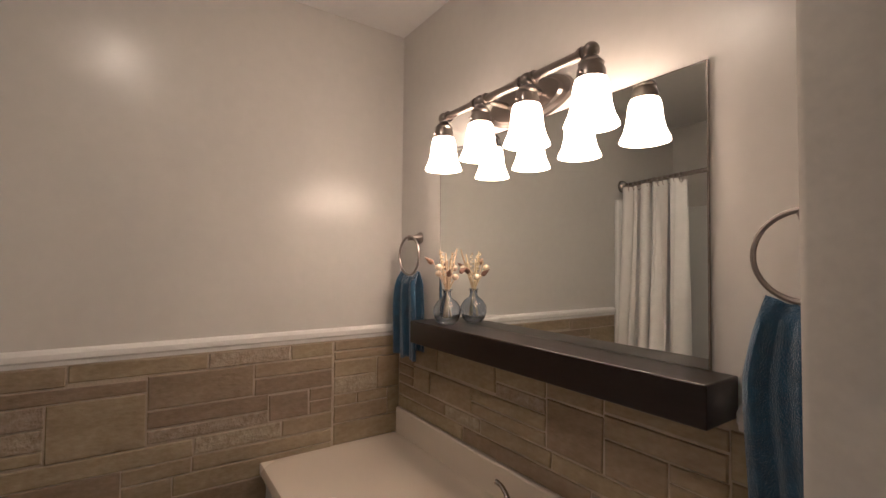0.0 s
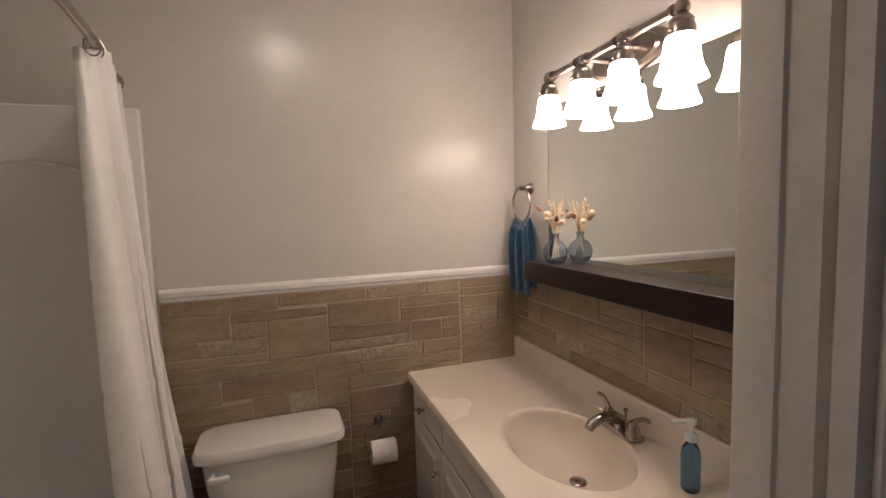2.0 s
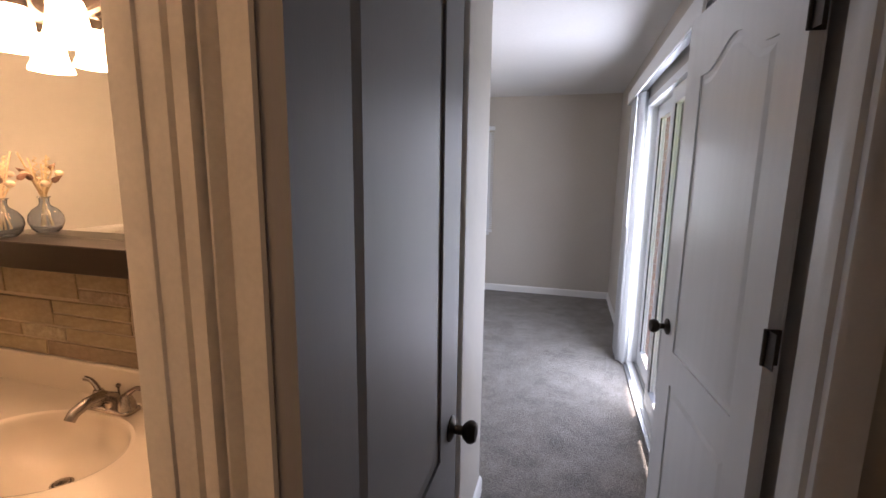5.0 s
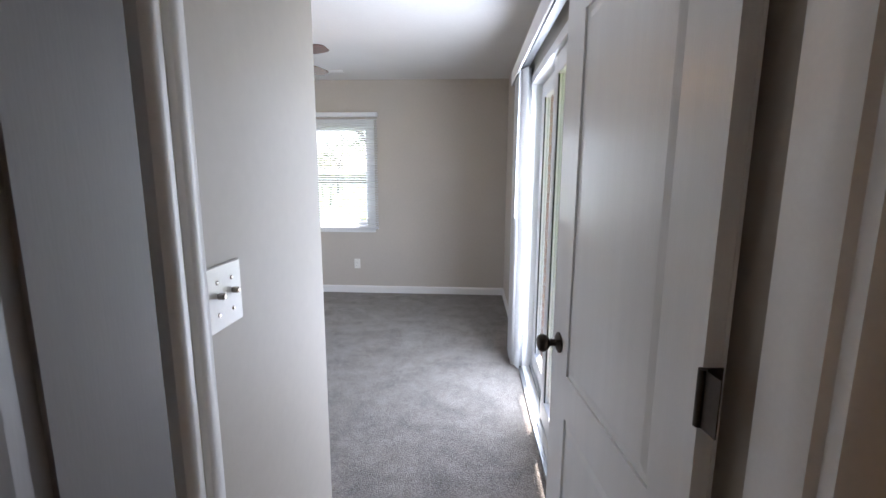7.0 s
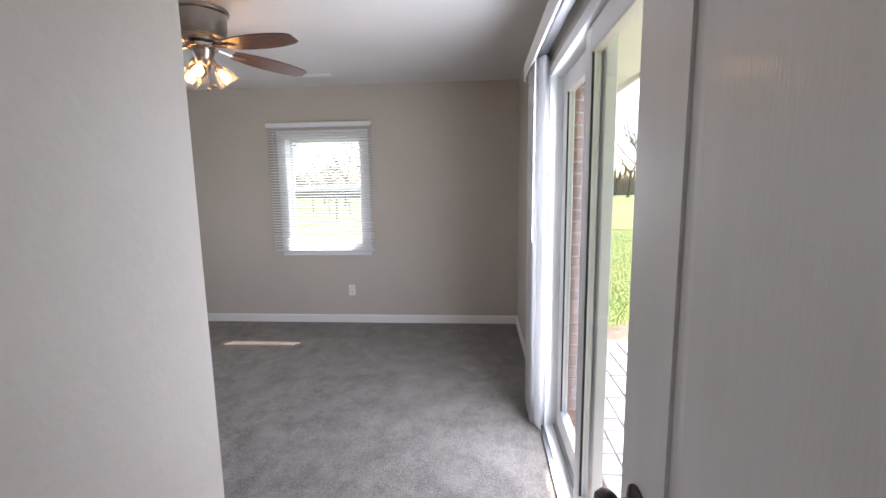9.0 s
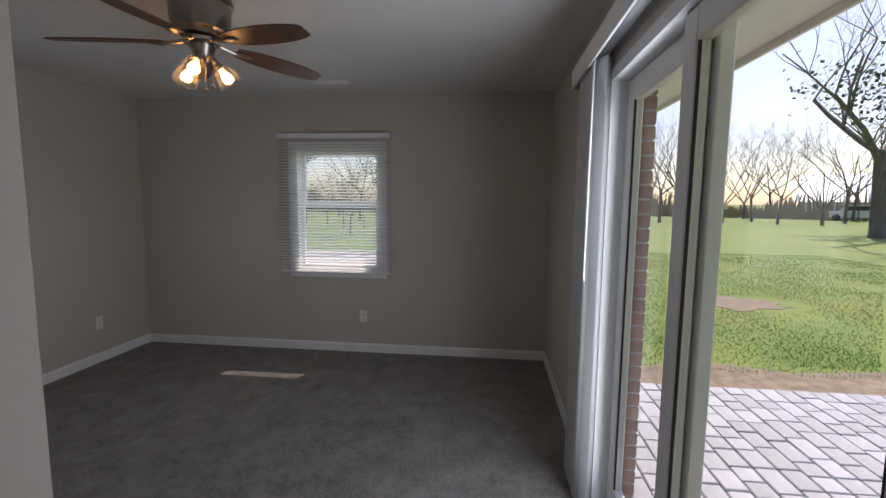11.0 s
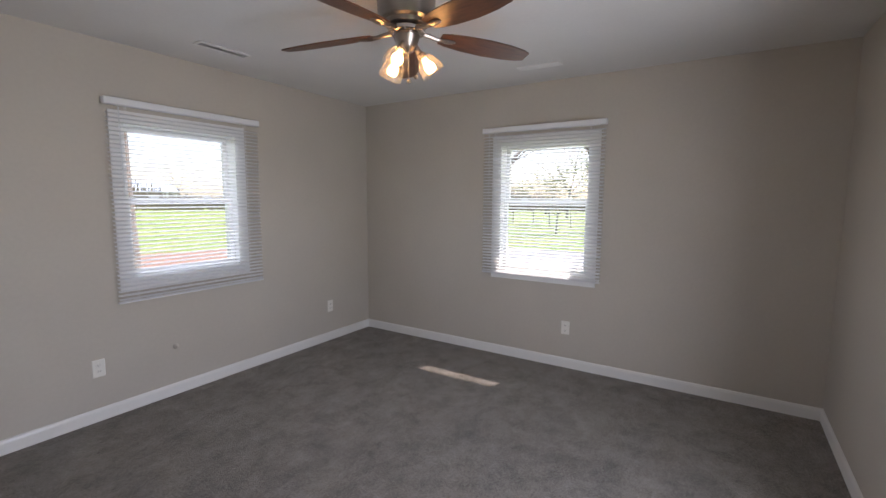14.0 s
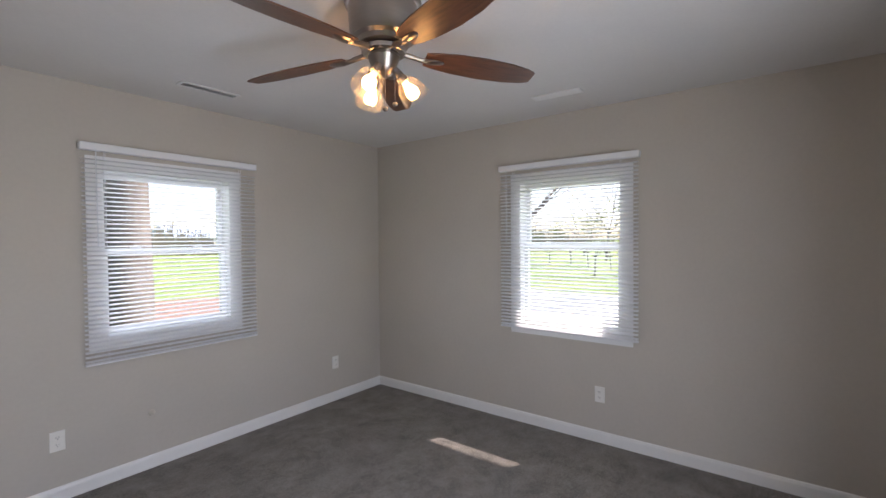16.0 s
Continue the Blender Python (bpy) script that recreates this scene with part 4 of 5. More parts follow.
# ---- vase with dried stems ----
vase = thing("vase", "smoky glass bud vase holding dried reeds, shells and pods", "vase", pose(0.938, 1.125, 1.2877))
part("glass", lathe(bmesh.new(), [(0, 0.0), (0.026, 0.0), (0.038, 0.012), (0.046, 0.035), (0.044, 0.055), (0.032, 0.074), (0.016, 0.085), (0.0125, 0.094), (0.0135, 0.108), (0.0185, 0.113), (0.0165, 0.113), (0.0115, 0.107), (0.0105, 0.094), (0.014, 0.083), (0.030, 0.072), (0.042, 0.054), (0.044, 0.035), (0.036, 0.014), (0.025, 0.004), (0, 0.004)], 32), M_VASE, vase, "", True)
rng = random.Random(11)
for k in range(11):
    a, s = rng.uniform(0, 6.28), rng.uniform(0.01, 0.05)
    if k < 3:
        pts = [(math.cos(a) * s * (0.1 + z * 5) + 0.005 * math.cos(z * 380), math.sin(a) * s * (0.1 + z * 5) + 0.005 * math.sin(z * 380), 0.105 + z) for z in (i * 0.0022 for i in range(60))]
        part("curly_reed", tube(bmesh.new(), pts, 0.0016, 5), M_REED, vase, "", True)
    else:
        l = rng.uniform(0.10, 0.15)
        part("reed", tube(bmesh.new(), [(math.cos(a) * -0.015, math.sin(a) * -0.015, 0.02), (0, 0, 0.1), (math.cos(a) * s, math.sin(a) * s, 0.1 + l)], 0.0026, 6), M_REED, vase)
for k in range(8):
    a = k * 0.79 + 0.3
    s, z = rng.uniform(0.025, 0.05), rng.uniform(0.15, 0.20)
    stem = bmesh.new()
    tube(stem, [(0, 0, 0.10), (math.cos(a) * s * 0.6, math.sin(a) * s * 0.6, z - 0.02), (math.cos(a) * s, math.sin(a) * s, z)], 0.0014, 5)
    st = part("stem", stem, M_REED, vase)
    head = bmesh.new()
    if k % 2:
        lathe(head, [(0, -0.006), (0.008, 0.0), (0.009, 0.008), (0.004, 0.022), (0, 0.034)], 10, Matrix.Translation((math.cos(a) * s, math.sin(a) * s, z)) @ Matrix.Rotation(a, 4, "Z") @ Matrix.Rotation(radians(55), 4, "Y"))
        part("pod", head, M_POD, st, "brown pointed pod", True)
    else:
        sphere(head, (math.cos(a) * s, math.sin(a) * s, z), 0.0125, 12, (1, 0.9, 0.85))
        part("shell", head, M_SHELL, st, "pale rounded shell", True)

# ---- toilet, paper holder ----
toilet = thing("toilet", "white porcelain two-piece toilet against the tiled wall", "toilet", pose(-0.10, 1.545, 0))


def loft(bm, rings):
    vs = [[bm.verts.new(p) for p in r] for r in rings]
    n = len(vs[0])
    for a, b in zip(vs, vs[1:]):
        for i in range(n):
            bm.faces.new((a[i], a[(i + 1) % n], b[(i + 1) % n], b[i]))
    bm.faces.new(list(reversed(vs[0])))
    bm.faces.new(vs[-1])
    return bm


def superellipse(cx, cy, a, b, z, p=5.0, n=40):
    out = []
    for i in range(n):
        t = 2 * math.pi * i / n
        c, s = math.cos(t), math.sin(t)
        out.append((cx + a * math.copysign(abs(c) ** (2 / p), c), cy + b * math.copysign(abs(s) ** (2 / p), s), z))
    return out


part("tank", loft(bmesh.new(), [superellipse(0, -0.115, 0.185, 0.080, 0.36), superellipse(0, -0.115, 0.205, 0.092, 0.39), superellipse(0, -0.12, 0.225, 0.102, 0.55), superellipse(0, -0.122, 0.235, 0.106, 0.658)]), M_PORCELAIN, toilet, "", True)
part("tank_lid", loft(bmesh.new(), [superellipse(0, -0.13, 0.245, 0.118, 0.659), superellipse(0, -0.13, 0.258, 0.124, 0.668), superellipse(0, -0.13, 0.258, 0.124, 0.69), superellipse(0, -0.13, 0.25, 0.118, 0.703), superellipse(0, -0.13, 0.22, 0.10, 0.71)]), M_PORCELAIN, toilet, "", True)
lv = bmesh.new()
box(lv, -0.205, -0.262, 0.605, -0.135, -0.246, 0.628, bevel=0.007, segs=2)
tube(lv, [(-0.195, -0.25, 0.617), (-0.195, -0.215, 0.617)], 0.011, 12)
part("flush_lever", lv, M_PORCELAIN, toilet, "white flush lever", True)
part("bowl", loft(bmesh.new(), [superellipse(0, -0.42, 0.11, 0.22, 0.0, 3), superellipse(0, -0.42, 0.105, 0.21, 0.12, 3), superellipse(0, -0.45, 0.15, 0.23, 0.28, 2.4), superellipse(0, -0.47, 0.18, 0.24, 0.37, 2.2), superellipse(0, -0.47, 0.185, 0.245, 0.395, 2.2)]), M_PORCELAIN, toilet, "", True)
part("deck", boxes((-0.11, -0.26, 0.30, 0.11, -0.03, 0.36), bevel=0.02), M_PORCELAIN, toilet)
part("seat_lid", loft(bmesh.new(), [superellipse(0, -0.475, 0.19, 0.235, 0.396, 2.2), superellipse(0, -0.475, 0.195, 0.24, 0.41, 2.2), superellipse(0, -0.475, 0.19, 0.235, 0.43, 2.2), superellipse(0, -0.475, 0.16, 0.20, 0.436, 2.2)]), M_PORCELAIN, toilet, "", True)

tp = thing("toilet_paper_holder", "brushed nickel wire paper holder on the tile", "paper holder", pose(0.318, 1.538, 0.612))
part("post", lathe(bmesh.new(), [(0, 0), (0.022, 0), (0.022, 0.006), (0.014, 0.016), (0.012, 0.04), (0.015, 0.05), (0, 0.054)], 18, Matrix.Rotation(radians(90), 4, "X")), M_NICKEL, tp, "", True)
pts = [(0.0, -0.045, 0.0), (-0.05, -0.05, -0.012), (-0.072, -0.055, -0.05), (-0.07, -0.06, -0.09), (-0.055, -0.062, -0.108), (0.05, -0.062, -0.112), (0.072, -0.062, -0.11), (0.075, -0.062, -0.095)]
part("arm", tube(bmesh.new(), pts, 0.0035, 8), M_NICKEL, tp, "", True)
roll = thing("toilet_paper_roll", "white roll of toilet paper on its holder", "toilet paper", pose(0.322, 1.475, 0.50))
bm = shell(bmesh.new(), [(0.02, -0.052), (0.047, -0.052), (0.048, -0.049), (0.048, 0.049), (0.047, 0.052), (0.02, 0.052), (0.02, -0.052)], 28, Matrix.Rotation(radians(90), 4, "Y"))
part("roll", bm, M_PAPER, roll, "", True)

# ---- tub, surround, shower curtain ----
tub = thing("bathtub", "white acrylic bathtub with moulded wall surround", "bathtub")
bm = bmesh.new()
loft_rings = [superellipse(-0.80, 0.775, 0.345, 0.77, 0.0, 14, 48), superellipse(-0.80, 0.775, 0.345, 0.77, 0.40, 14, 48), superellipse(-0.80, 0.775, 0.335, 0.76, 0.42, 14, 48), superellipse(-0.80, 0.775, 0.265, 0.68, 0.42, 6, 48), superellipse(-0.80, 0.775, 0.25, 0.66, 0.38, 5, 48), superellipse(-0.80, 0.775, 0.21, 0.58, 0.10, 4, 48)]
loft(bm, loft_rings)
part("basin", bm, M_SURROUND, tub, "", True)
for b6 in ((-1.148, 1.52, 0.425, -0.47, 1.548, 1.88), (-1.148, 0.002, 0.425, -1.12, 1.52, 1.88), (-1.12, 0.002, 0.425, -0.47, 0.03, 1.88)):
    part("surround_panel", boxes(b6, bevel=0.006), M_SURROUND, tub, "moulded surround panel")
sur = bmesh.new()
box(sur, -1.118, 1.47, 0.425, -0.49, 1.522, 0.515, bevel=0.018, segs=3)
box(sur, -1.121, 0.05, 0.425, -1.07, 1.47, 0.515, bevel=0.018, segs=3)
part("surround_ledge", sur, M_SURROUND, tub)
for z in (0.95, 1.3):
    part("ledge_shelf", boxes((-1.121, 0.5, z, -1.03, 0.95, z + 0.03), bevel=0.01), M_SURROUND, tub)
arc = bmesh.new()
tube(arc, [(-1.12 + 0.6 * i / 12, 1.516, 1.60 + 0.10 * math.sin(math.pi * i / 12)) for i in range(13)], 0.008, 8)
part("moulded_arch", arc, M_SURROUND, tub, "", True)

rod = thing("shower_rod", "bronze curved shower curtain rod", "shower rod")
RODZ = 1.97


def rod_x(y):
    return -0.55 + 0.115 * math.sin(math.pi * (1.55 - y) / 1.55)


part("rod", tube(bmesh.new(), [(rod_x(y), y, RODZ) for y in (1.545 - 1.54 * i / 24 for i in range(25))], 0.0125, 12), M_PEWTER, rod, "", True)
for y, sg in ((1.549, 1), (0.001, -1)):
    part("flange", lathe(bmesh.new(), [(0, 0), (0.036, 0), (0.036, 0.008), (0.03, 0.022), (0.02, 0.032), (0, 0.034)], 20, Matrix.Translation((-0.55, y, RODZ)) @ Matrix.Rotation(radians(90 * sg), 4, "X")), M_PEWTER, rod, "", True)

curtain = thing("shower_curtain", "white waffle-weave shower curtain gathered by the tiled wall", "shower curtain")
bm = bmesh.new()
cols, rows = 150, 150
grid = []
for j in range(rows + 1):
    v = j / rows
    z = 1.95 - v * 1.80
    row = []
    for i in range(cols + 1):
        u = i / cols
        y = 1.505 - u * (0.38 + 0.05 * v)
        ph = u * 2 * math.pi * 6.0
        amp = 0.030 + 0.040 * v
        x = rod_x(y) - 0.01 + 0.025 * v + 0.10 * v * v * (1 - 0.5 * u) + amp * math.sin(ph + 0.6 * math.sin(v * 2 + u * 5)) + 0.012 * math.sin(ph * 2.3 + v * 4)
        x += sum(0.005 * math.exp(-((z - zz) / 0.008) ** 2) for zz in (0.42, 0.72, 1.02, 1.32))
        y2 = y + 0.02 * math.sin(ph * 1.5 + 1 + v * 1.5)
        row.append(bm.verts.new((x, y2, z + 0.006 * math.sin(ph) * (1 - v))))
    grid.append(row)
for a, b in zip(grid, grid[1:]):
    for i in range(cols):
        bm.faces.new((a[i], a[i + 1], b[i + 1], b[i]))
cl = part("cloth", bm, M_CURTAIN, curtain, "", True)
for k in range(11):
    y = 1.48 - 0.034 * k
    pts = [(rod_x(y) + math.sin(a) * 0.02, y, RODZ - 0.012 + math.cos(a) * 0.028) for a in (2 * math.pi * i / 16 for i in range(16))]
    part("curtain_ring", tube(bmesh.new(), pts, 0.002, 6, True), M_NICKEL, curtain, "", True)

# ---- outdoors ----
GZ = -0.16
bm = bmesh.new()
bmesh.ops.create_grid(bm, x_segments=40, y_segments=40, size=700, matrix=Matrix.Translation((0, 0, GZ)))
structure("ground", bm, M_LAWN, "spring lawn, patchy green and straw", "lawn")
structure("ground_driveway", boxes((9.3, -0.6, GZ, 15.5, 12, GZ + 0.012)), M_CONCRETE, "sunlit pale driveway beside the house", "driveway")
structure("ground_leaves", prism(bmesh.new(), [(7.5 + 6.5 * math.cos(a) * (1 + 0.15 * math.sin(3 * a)), 9.6 + 3.4 * math.sin(a) * (1 + 0.12 * math.cos(4 * a))) for a in (2 * math.pi * i / 40 for i in range(40))], GZ, GZ + 0.008, lambda u, v, d: (u, v, d)), M_LEAFLITTER, "brown leaf litter round the tree", "leaf litter")
structure("ground_soil", prism(bmesh.new(), [(5.55, -1.2), (6.15, -1.2), (6.05, -1.9), (6.3, -2.6), (6.1, -3.4), (6.25, -4.4), (6.05, -6.5), (5.55, -6.5)], GZ, GZ + 0.01, lambda u, v, d: (u, v, d)), M_SOIL, "bare soil strip along the paved patio", "soil")
structure("ground_bare_patch", prism(bmesh.new(), [(9.3 + 0.5 * math.cos(a) * (1 + 0.25 * math.sin(3 * a) + 0.15 * math.sin(7 * a + 1)), -4.6 + 0.75 * math.sin(a) * (1 + 0.25 * math.cos(2 * a) + 0.15 * math.cos(9 * a))) for a in (2 * math.pi * i / 30 for i in range(30))], GZ, GZ + 0.008, lambda u, v, d: (u, v, d)), M_SOIL, "bare soil patch in the lawn", "soil")
patio = structure("pavement", boxes((1.0, -6.5, GZ - 0.02, 5.62, -1.21, GZ + 0.012)), M_SOIL, "paved patio of grey stone-look pavers", "patio")
# roof slab with eaves all round, the soffit white
structure("roof_eaves", boxes((-2.2, -1.88, 2.56, 6.63, 4.0, 2.72)), M_ROOFMETAL, "low roof over the house", "roof")
structure("trim_soffit", boxes((-2.2, -1.88, 2.30, 5.9, -1.215, 2.34), (5.905, -1.88, 2.30, 6.63, 4.0, 2.34), (-2.2, 3.205, 2.30, 5.9, 4.0, 2.34), (-2.2, -1.90, 2.26, 6.65, -1.882, 2.56), (6.632, -1.88, 2.26, 6.65, 4.0, 2.56)), M_TRIM, "white painted soffit and fascia", "soffit")
structure("wall_brick", boxes((3.735, -1.20, GZ, 5.9, -1.101, 2.44), (1.14, -1.20, GZ, 2.065, -1.101, 2.44), (2.065, -1.20, 2.06, 3.735, -1.101, 2.44)), M_MORTAR, "mortar bed of the red brick outer wall", "brick wall")


def add_branches(bm, p, d, length, r, depth, rng, tips, segs=5):
    n = 4
    pts, rad = [p], [r]
    for i in range(n):
        d = (d + Vector((rng.uniform(-1, 1), rng.uniform(-1, 1), rng.uniform(-0.5, 0.8))) * 0.16).normalized()
        p = p + d * length / n
        pts.append(p)
        rad.append(r * (1 - 0.45 * (i + 1) / n))
    tube(bm, pts, rad, segs if depth > 1 else 3)
    if depth <= 0:
        tips.append(p)
        return
    for k in range(rng.choice((2, 3, 3))):
        i = rng.choice((2, 3, 4))
        side = Vector((rng.uniform(-1, 1), rng.uniform(-1, 1), rng.uniform(-0.15, 0.7)))
        add_branches(bm, pts[i], (d * 0.8 + side * 0.75).normalized(), length * rng.uniform(0.58, 0.8), rad[i] * 0.62, depth - 1, rng, tips, segs)


def tree_meshes(seed, height, radius, depth, leaf=None, leaf_n=3, leaf_size=0.12, fork=0.28):
    rng = random.Random(seed)
    bm = bmesh.new()
    tips = []
    lean = Vector((rng.uniform(-0.08, 0.08), rng.uniform(-0.08, 0.08), 1))
    th = height * fork
    pts = [Vector((0, 0, -0.05)), Vector((0, 0, 0.12)), lean * th * 0.5, lean * th]
    tube(bm, pts, [radius * 1.5, radius * 1.12, radius, radius * 0.9], 14)
    trunk = mesh_of("trunk", bm, M_BARK, True)
    bm = bmesh.new()
    for k in range(4):
        a = k * 1.6 + rng.uniform(-0.4, 0.4)
        add_branches(bm, lean * th * rng.uniform(0.75, 1.0), Vector((math.cos(a) * 0.75, math.sin(a) * 0.75, rng.uniform(0.5, 1.1))).normalized(), height * 0.30, radius * 0.55, depth, rng, tips)
    crown = mesh_of("crown", bm, M_BARK, True)
    leaves = None
    if leaf:
        bm = bmesh.new()
        for p in tips:
            for _ in range(leaf_n):
                c = p + Vector((rng.gauss(0, 1), rng.gauss(0, 1), rng.gauss(0, 1))) * leaf_size * 2.2
                u = Vector((rng.uniform(-1, 1), rng.uniform(-1, 1), rng.uniform(-1, 1))).normalized()
                w = u.cross(Vector((0.3, 0.5, 0.8))).normalized() * leaf_size * 0.5
                u = u * leaf_size
                bm.faces.new([bm.verts.new(c - u * 0.5), bm.verts.new(c + w), bm.verts.new(c + u * 0.6), bm.verts.new(c - w)])
        leaves = mesh_of("leaves", bm, leaf)
    return trunk, crown, leaves


def plant_tree(meshes, x, y, turn, scale, label, group="bare trees"):
    t = thing("tree", label, "tree", pose(x, y, GZ, 0, 0, turn) @ Matrix.Scale(scale, 4), group)
    for nm, me in zip(("trunk", "crown", "leaves"), meshes):
        if me:
            o = new(nm, me)
            o.parent = t
    return t


BARE_A = tree_meshes(3, 11, 0.10, 5, fork=0.14)
BARE_B = tree_meshes(8, 13, 0.11, 5, fork=0.20)
BARE_C = tree_meshes(21, 11, 0.10, 5, fork=0.12)
PINE = tree_meshes(31, 13, 0.28, 4, M_EVERGREEN, 5, 0.28)
YOUNG = tree_meshes(41, 6, 0.07, 4, M_LEAF, 4, 0.11)
plant_tree(tree_meshes(5, 12, 0.27, 3), 4.55, 6.4, 20, 1.0, "thick grey-barked tree close to the bedroom window", "yard trees")
for x, y, k, s in ((34, -13.6, 0, 1.0), (41, -14.5, 1, 1.1), (43, -20.5, 0, 1.05), (46, -24.5, 1, 0.95), (40, -26.5, 2, 1.1), (44, -31, 1, 1.1), (50, -11.5, 2, 1.2), (52, -17.0, 1, 1.1), (54, -28, 0, 1.2), (50, -36, 1, 1.1), (40, -23.2, 1, 0.9), (45, -17.2, 1, 1.15), (47, -20.0, 2, 1.2), (48, -32, 0, 1.0), (56, -22, 2, 1.3), (58, -33, 1, 1.2), (60, -18, 0, 1.3)):
    plant_tree((BARE_A, BARE_B, BARE_C)[k], x, y, 47 * x + 31 * y, s, "leafless spring tree at the lawn's far edge")
plant_tree(tree_meshes(77, 14, 0.28, 5), 26.0, -19.6, 40, 1.1, "large spreading leafless tree in the garden", "yard trees")
plant_tree(PINE, 33, -25.0, 10, 0.95, "dark evergreen tree behind the garden", "yard trees")
for x, y, k, s in ((34, 16.5, 0, 0.85), (30, 4.0, 2, 0.9), (36, 10.0, 1, 0.9), (27, -0.6, 0, 0.95), (36, 3.0, 1, 1.1), (44, 14.5, 2, 1.0)):
    plant_tree((BARE_A, BARE_B, BARE_C)[k], x, y, 59 * x + 17 * y, s, "leafless tree beyond the driveway")
plant_tree(tree_meshes(63, 8.5, 0.12, 5, fork=0.14), 14.2, 6.7, 75, 1.15, "wide spreading leafless tree beside the driveway", "yard trees")
plant_tree(tree_meshes(67, 8.5, 0.12, 5, fork=0.2), 16.5, 2.2, 10, 1.0, "spreading leafless tree beyond the driveway", "yard trees")
for x, y, s in ((27.5, 8.4, 0.5), (28.5, 9.8, 0.6), (27, 7.0, 0.45), (29, 11.4, 0.5)):
    plant_tree(YOUNG, x, y, 61 * x, s, "low shrub in fresh green leaf", "shrubs")
plant_tree(YOUNG, 22, 6.2, 40, 0.6, "young tree in fresh green leaf", "yard trees")
plant_tree(YOUNG, 23.5, 4.4, 0, 0.75, "young tree in fresh green leaf", "yard trees")
plant_tree(YOUNG, 31, 5.4, 90, 0.9, "young tree in fresh green leaf", "yard trees")
for x, y, k, s in ((22, 95, 0, 1.1), (52, 98, 1, 1.2), (66, 92, 2, 1.1), (80, 88, 0, 1.2)):
    plant_tree((BARE_A, BARE_B, BARE_C)[k], x, y, 23 * x, s, "leafless tree far behind the lawn")

# far brush along the horizon
bm_verts, bm_faces = [], []
rng = random.Random(90)
for a_deg in np.arange(-60, 100, 0.1):
    for _ in range(4):
        a = radians(a_deg + rng.uniform(-0.1, 0.1))
        d = rng.uniform(62, 85)
        x, y, h_, w = d * math.cos(a), d * math.sin(a), rng.uniform(0.6, 3.2) * (1 + 0.5 * math.sin(a_deg * 0.3)), rng.uniform(0.05, 0.25)
        i = len(bm_verts)
        q = Vector((-math.sin(a), math.cos(a), 0))
        lean = rng.uniform(-0.6, 0.6)
        bm_verts += [(x - q.x * w, y - q.y * w, GZ), (x + q.x * w, y + q.y * w, GZ), (x + q.x * (lean + w * 0.2), y + q.y * (lean + w * 0.2), GZ + h_), (x + q.x * lean, y + q.y * lean, GZ + h_ * 0.9)]
        bm_faces.append((i, i + 1, i + 2, i + 3))
me = bpy.data.meshes.new("brush")
me.from_pydata(bm_verts, [], bm_faces)
me.materials.append(M_BRUSH)
tagged(new("far_brush", me), "brown leafless brush along the far field edge", "brush", "", "stuff")

# grass near the patio
bm_verts, bm_faces = [], []
rng = random.Random(17)
for _ in range(130000):
    x = 6.0 + 11 * rng.random() ** 1.6
    y = rng.uniform(-11, -0.9)
    if y < -0.9 - 0.8 * (x - 2):
        continue
    if noise.noise((x * 0.7, y * 0.7, 2)) < rng.uniform(-0.7, 0.1) or ((x - 9.3) / 0.6) ** 2 + ((y + 4.6) / 1.0) ** 2 < 1 or (x < 6.3 and rng.random() < 0.7):
        continue
    h_, w, a = rng.uniform(0.012, 0.04), rng.uniform(0.003, 0.006), rng.uniform(0, 6.28)
    lx, ly = rng.uniform(-0.04, 0.04), rng.uniform(-0.04, 0.04)
    i = len(bm_verts)
    bm_verts += [(x - math.cos(a) * w, y - math.sin(a) * w, GZ), (x + math.cos(a) * w, y + math.sin(a) * w, GZ), (x + lx, y + ly, GZ + h_)]
    bm_faces.append((i, i + 1, i + 2))
me = bpy.data.meshes.new("grass")
me.from_pydata(bm_verts, [], bm_faces)
me.materials.append(M_GRASS)
tagged(new("grass", me), "tufts of bright green spring grass", "grass", "", "stuff")

# barn, car, house
barn = thing("barn", "long blue-grey metal barn behind the trees", "barn", pose(59.3, -53.8, GZ, 0, 0, 55))
part("wall", boxes((-14, -9, 0, 14, 9, 2.0)), M_BARN, barn)
part("roof", prism(bmesh.new(), [(-9.4, 1.98), (9.4, 1.98), (0, 5.6)], -14.4, 14.4, lambda u, v, d: (d, u, v)), M_ROOFMETAL, barn)
for k in range(28):
    part("roof_seam", tube(bmesh.new(), [(-14.2 + 1.05 * k, 9.38, 2.0), (-14.2 + 1.05 * k, 0, 5.62)], 0.07, 4), M_BARN, barn)
for k in range(14):
    part("rib", boxes((-13.5 + 2.05 * k, 9.0, 0, -13.42 + 2.05 * k, 9.05, 1.98)), M_ROOFMETAL, barn)
part("door", boxes((-2, 9.0, 0, 2, 9.08, 1.9)), M_ROOFMETAL, barn)

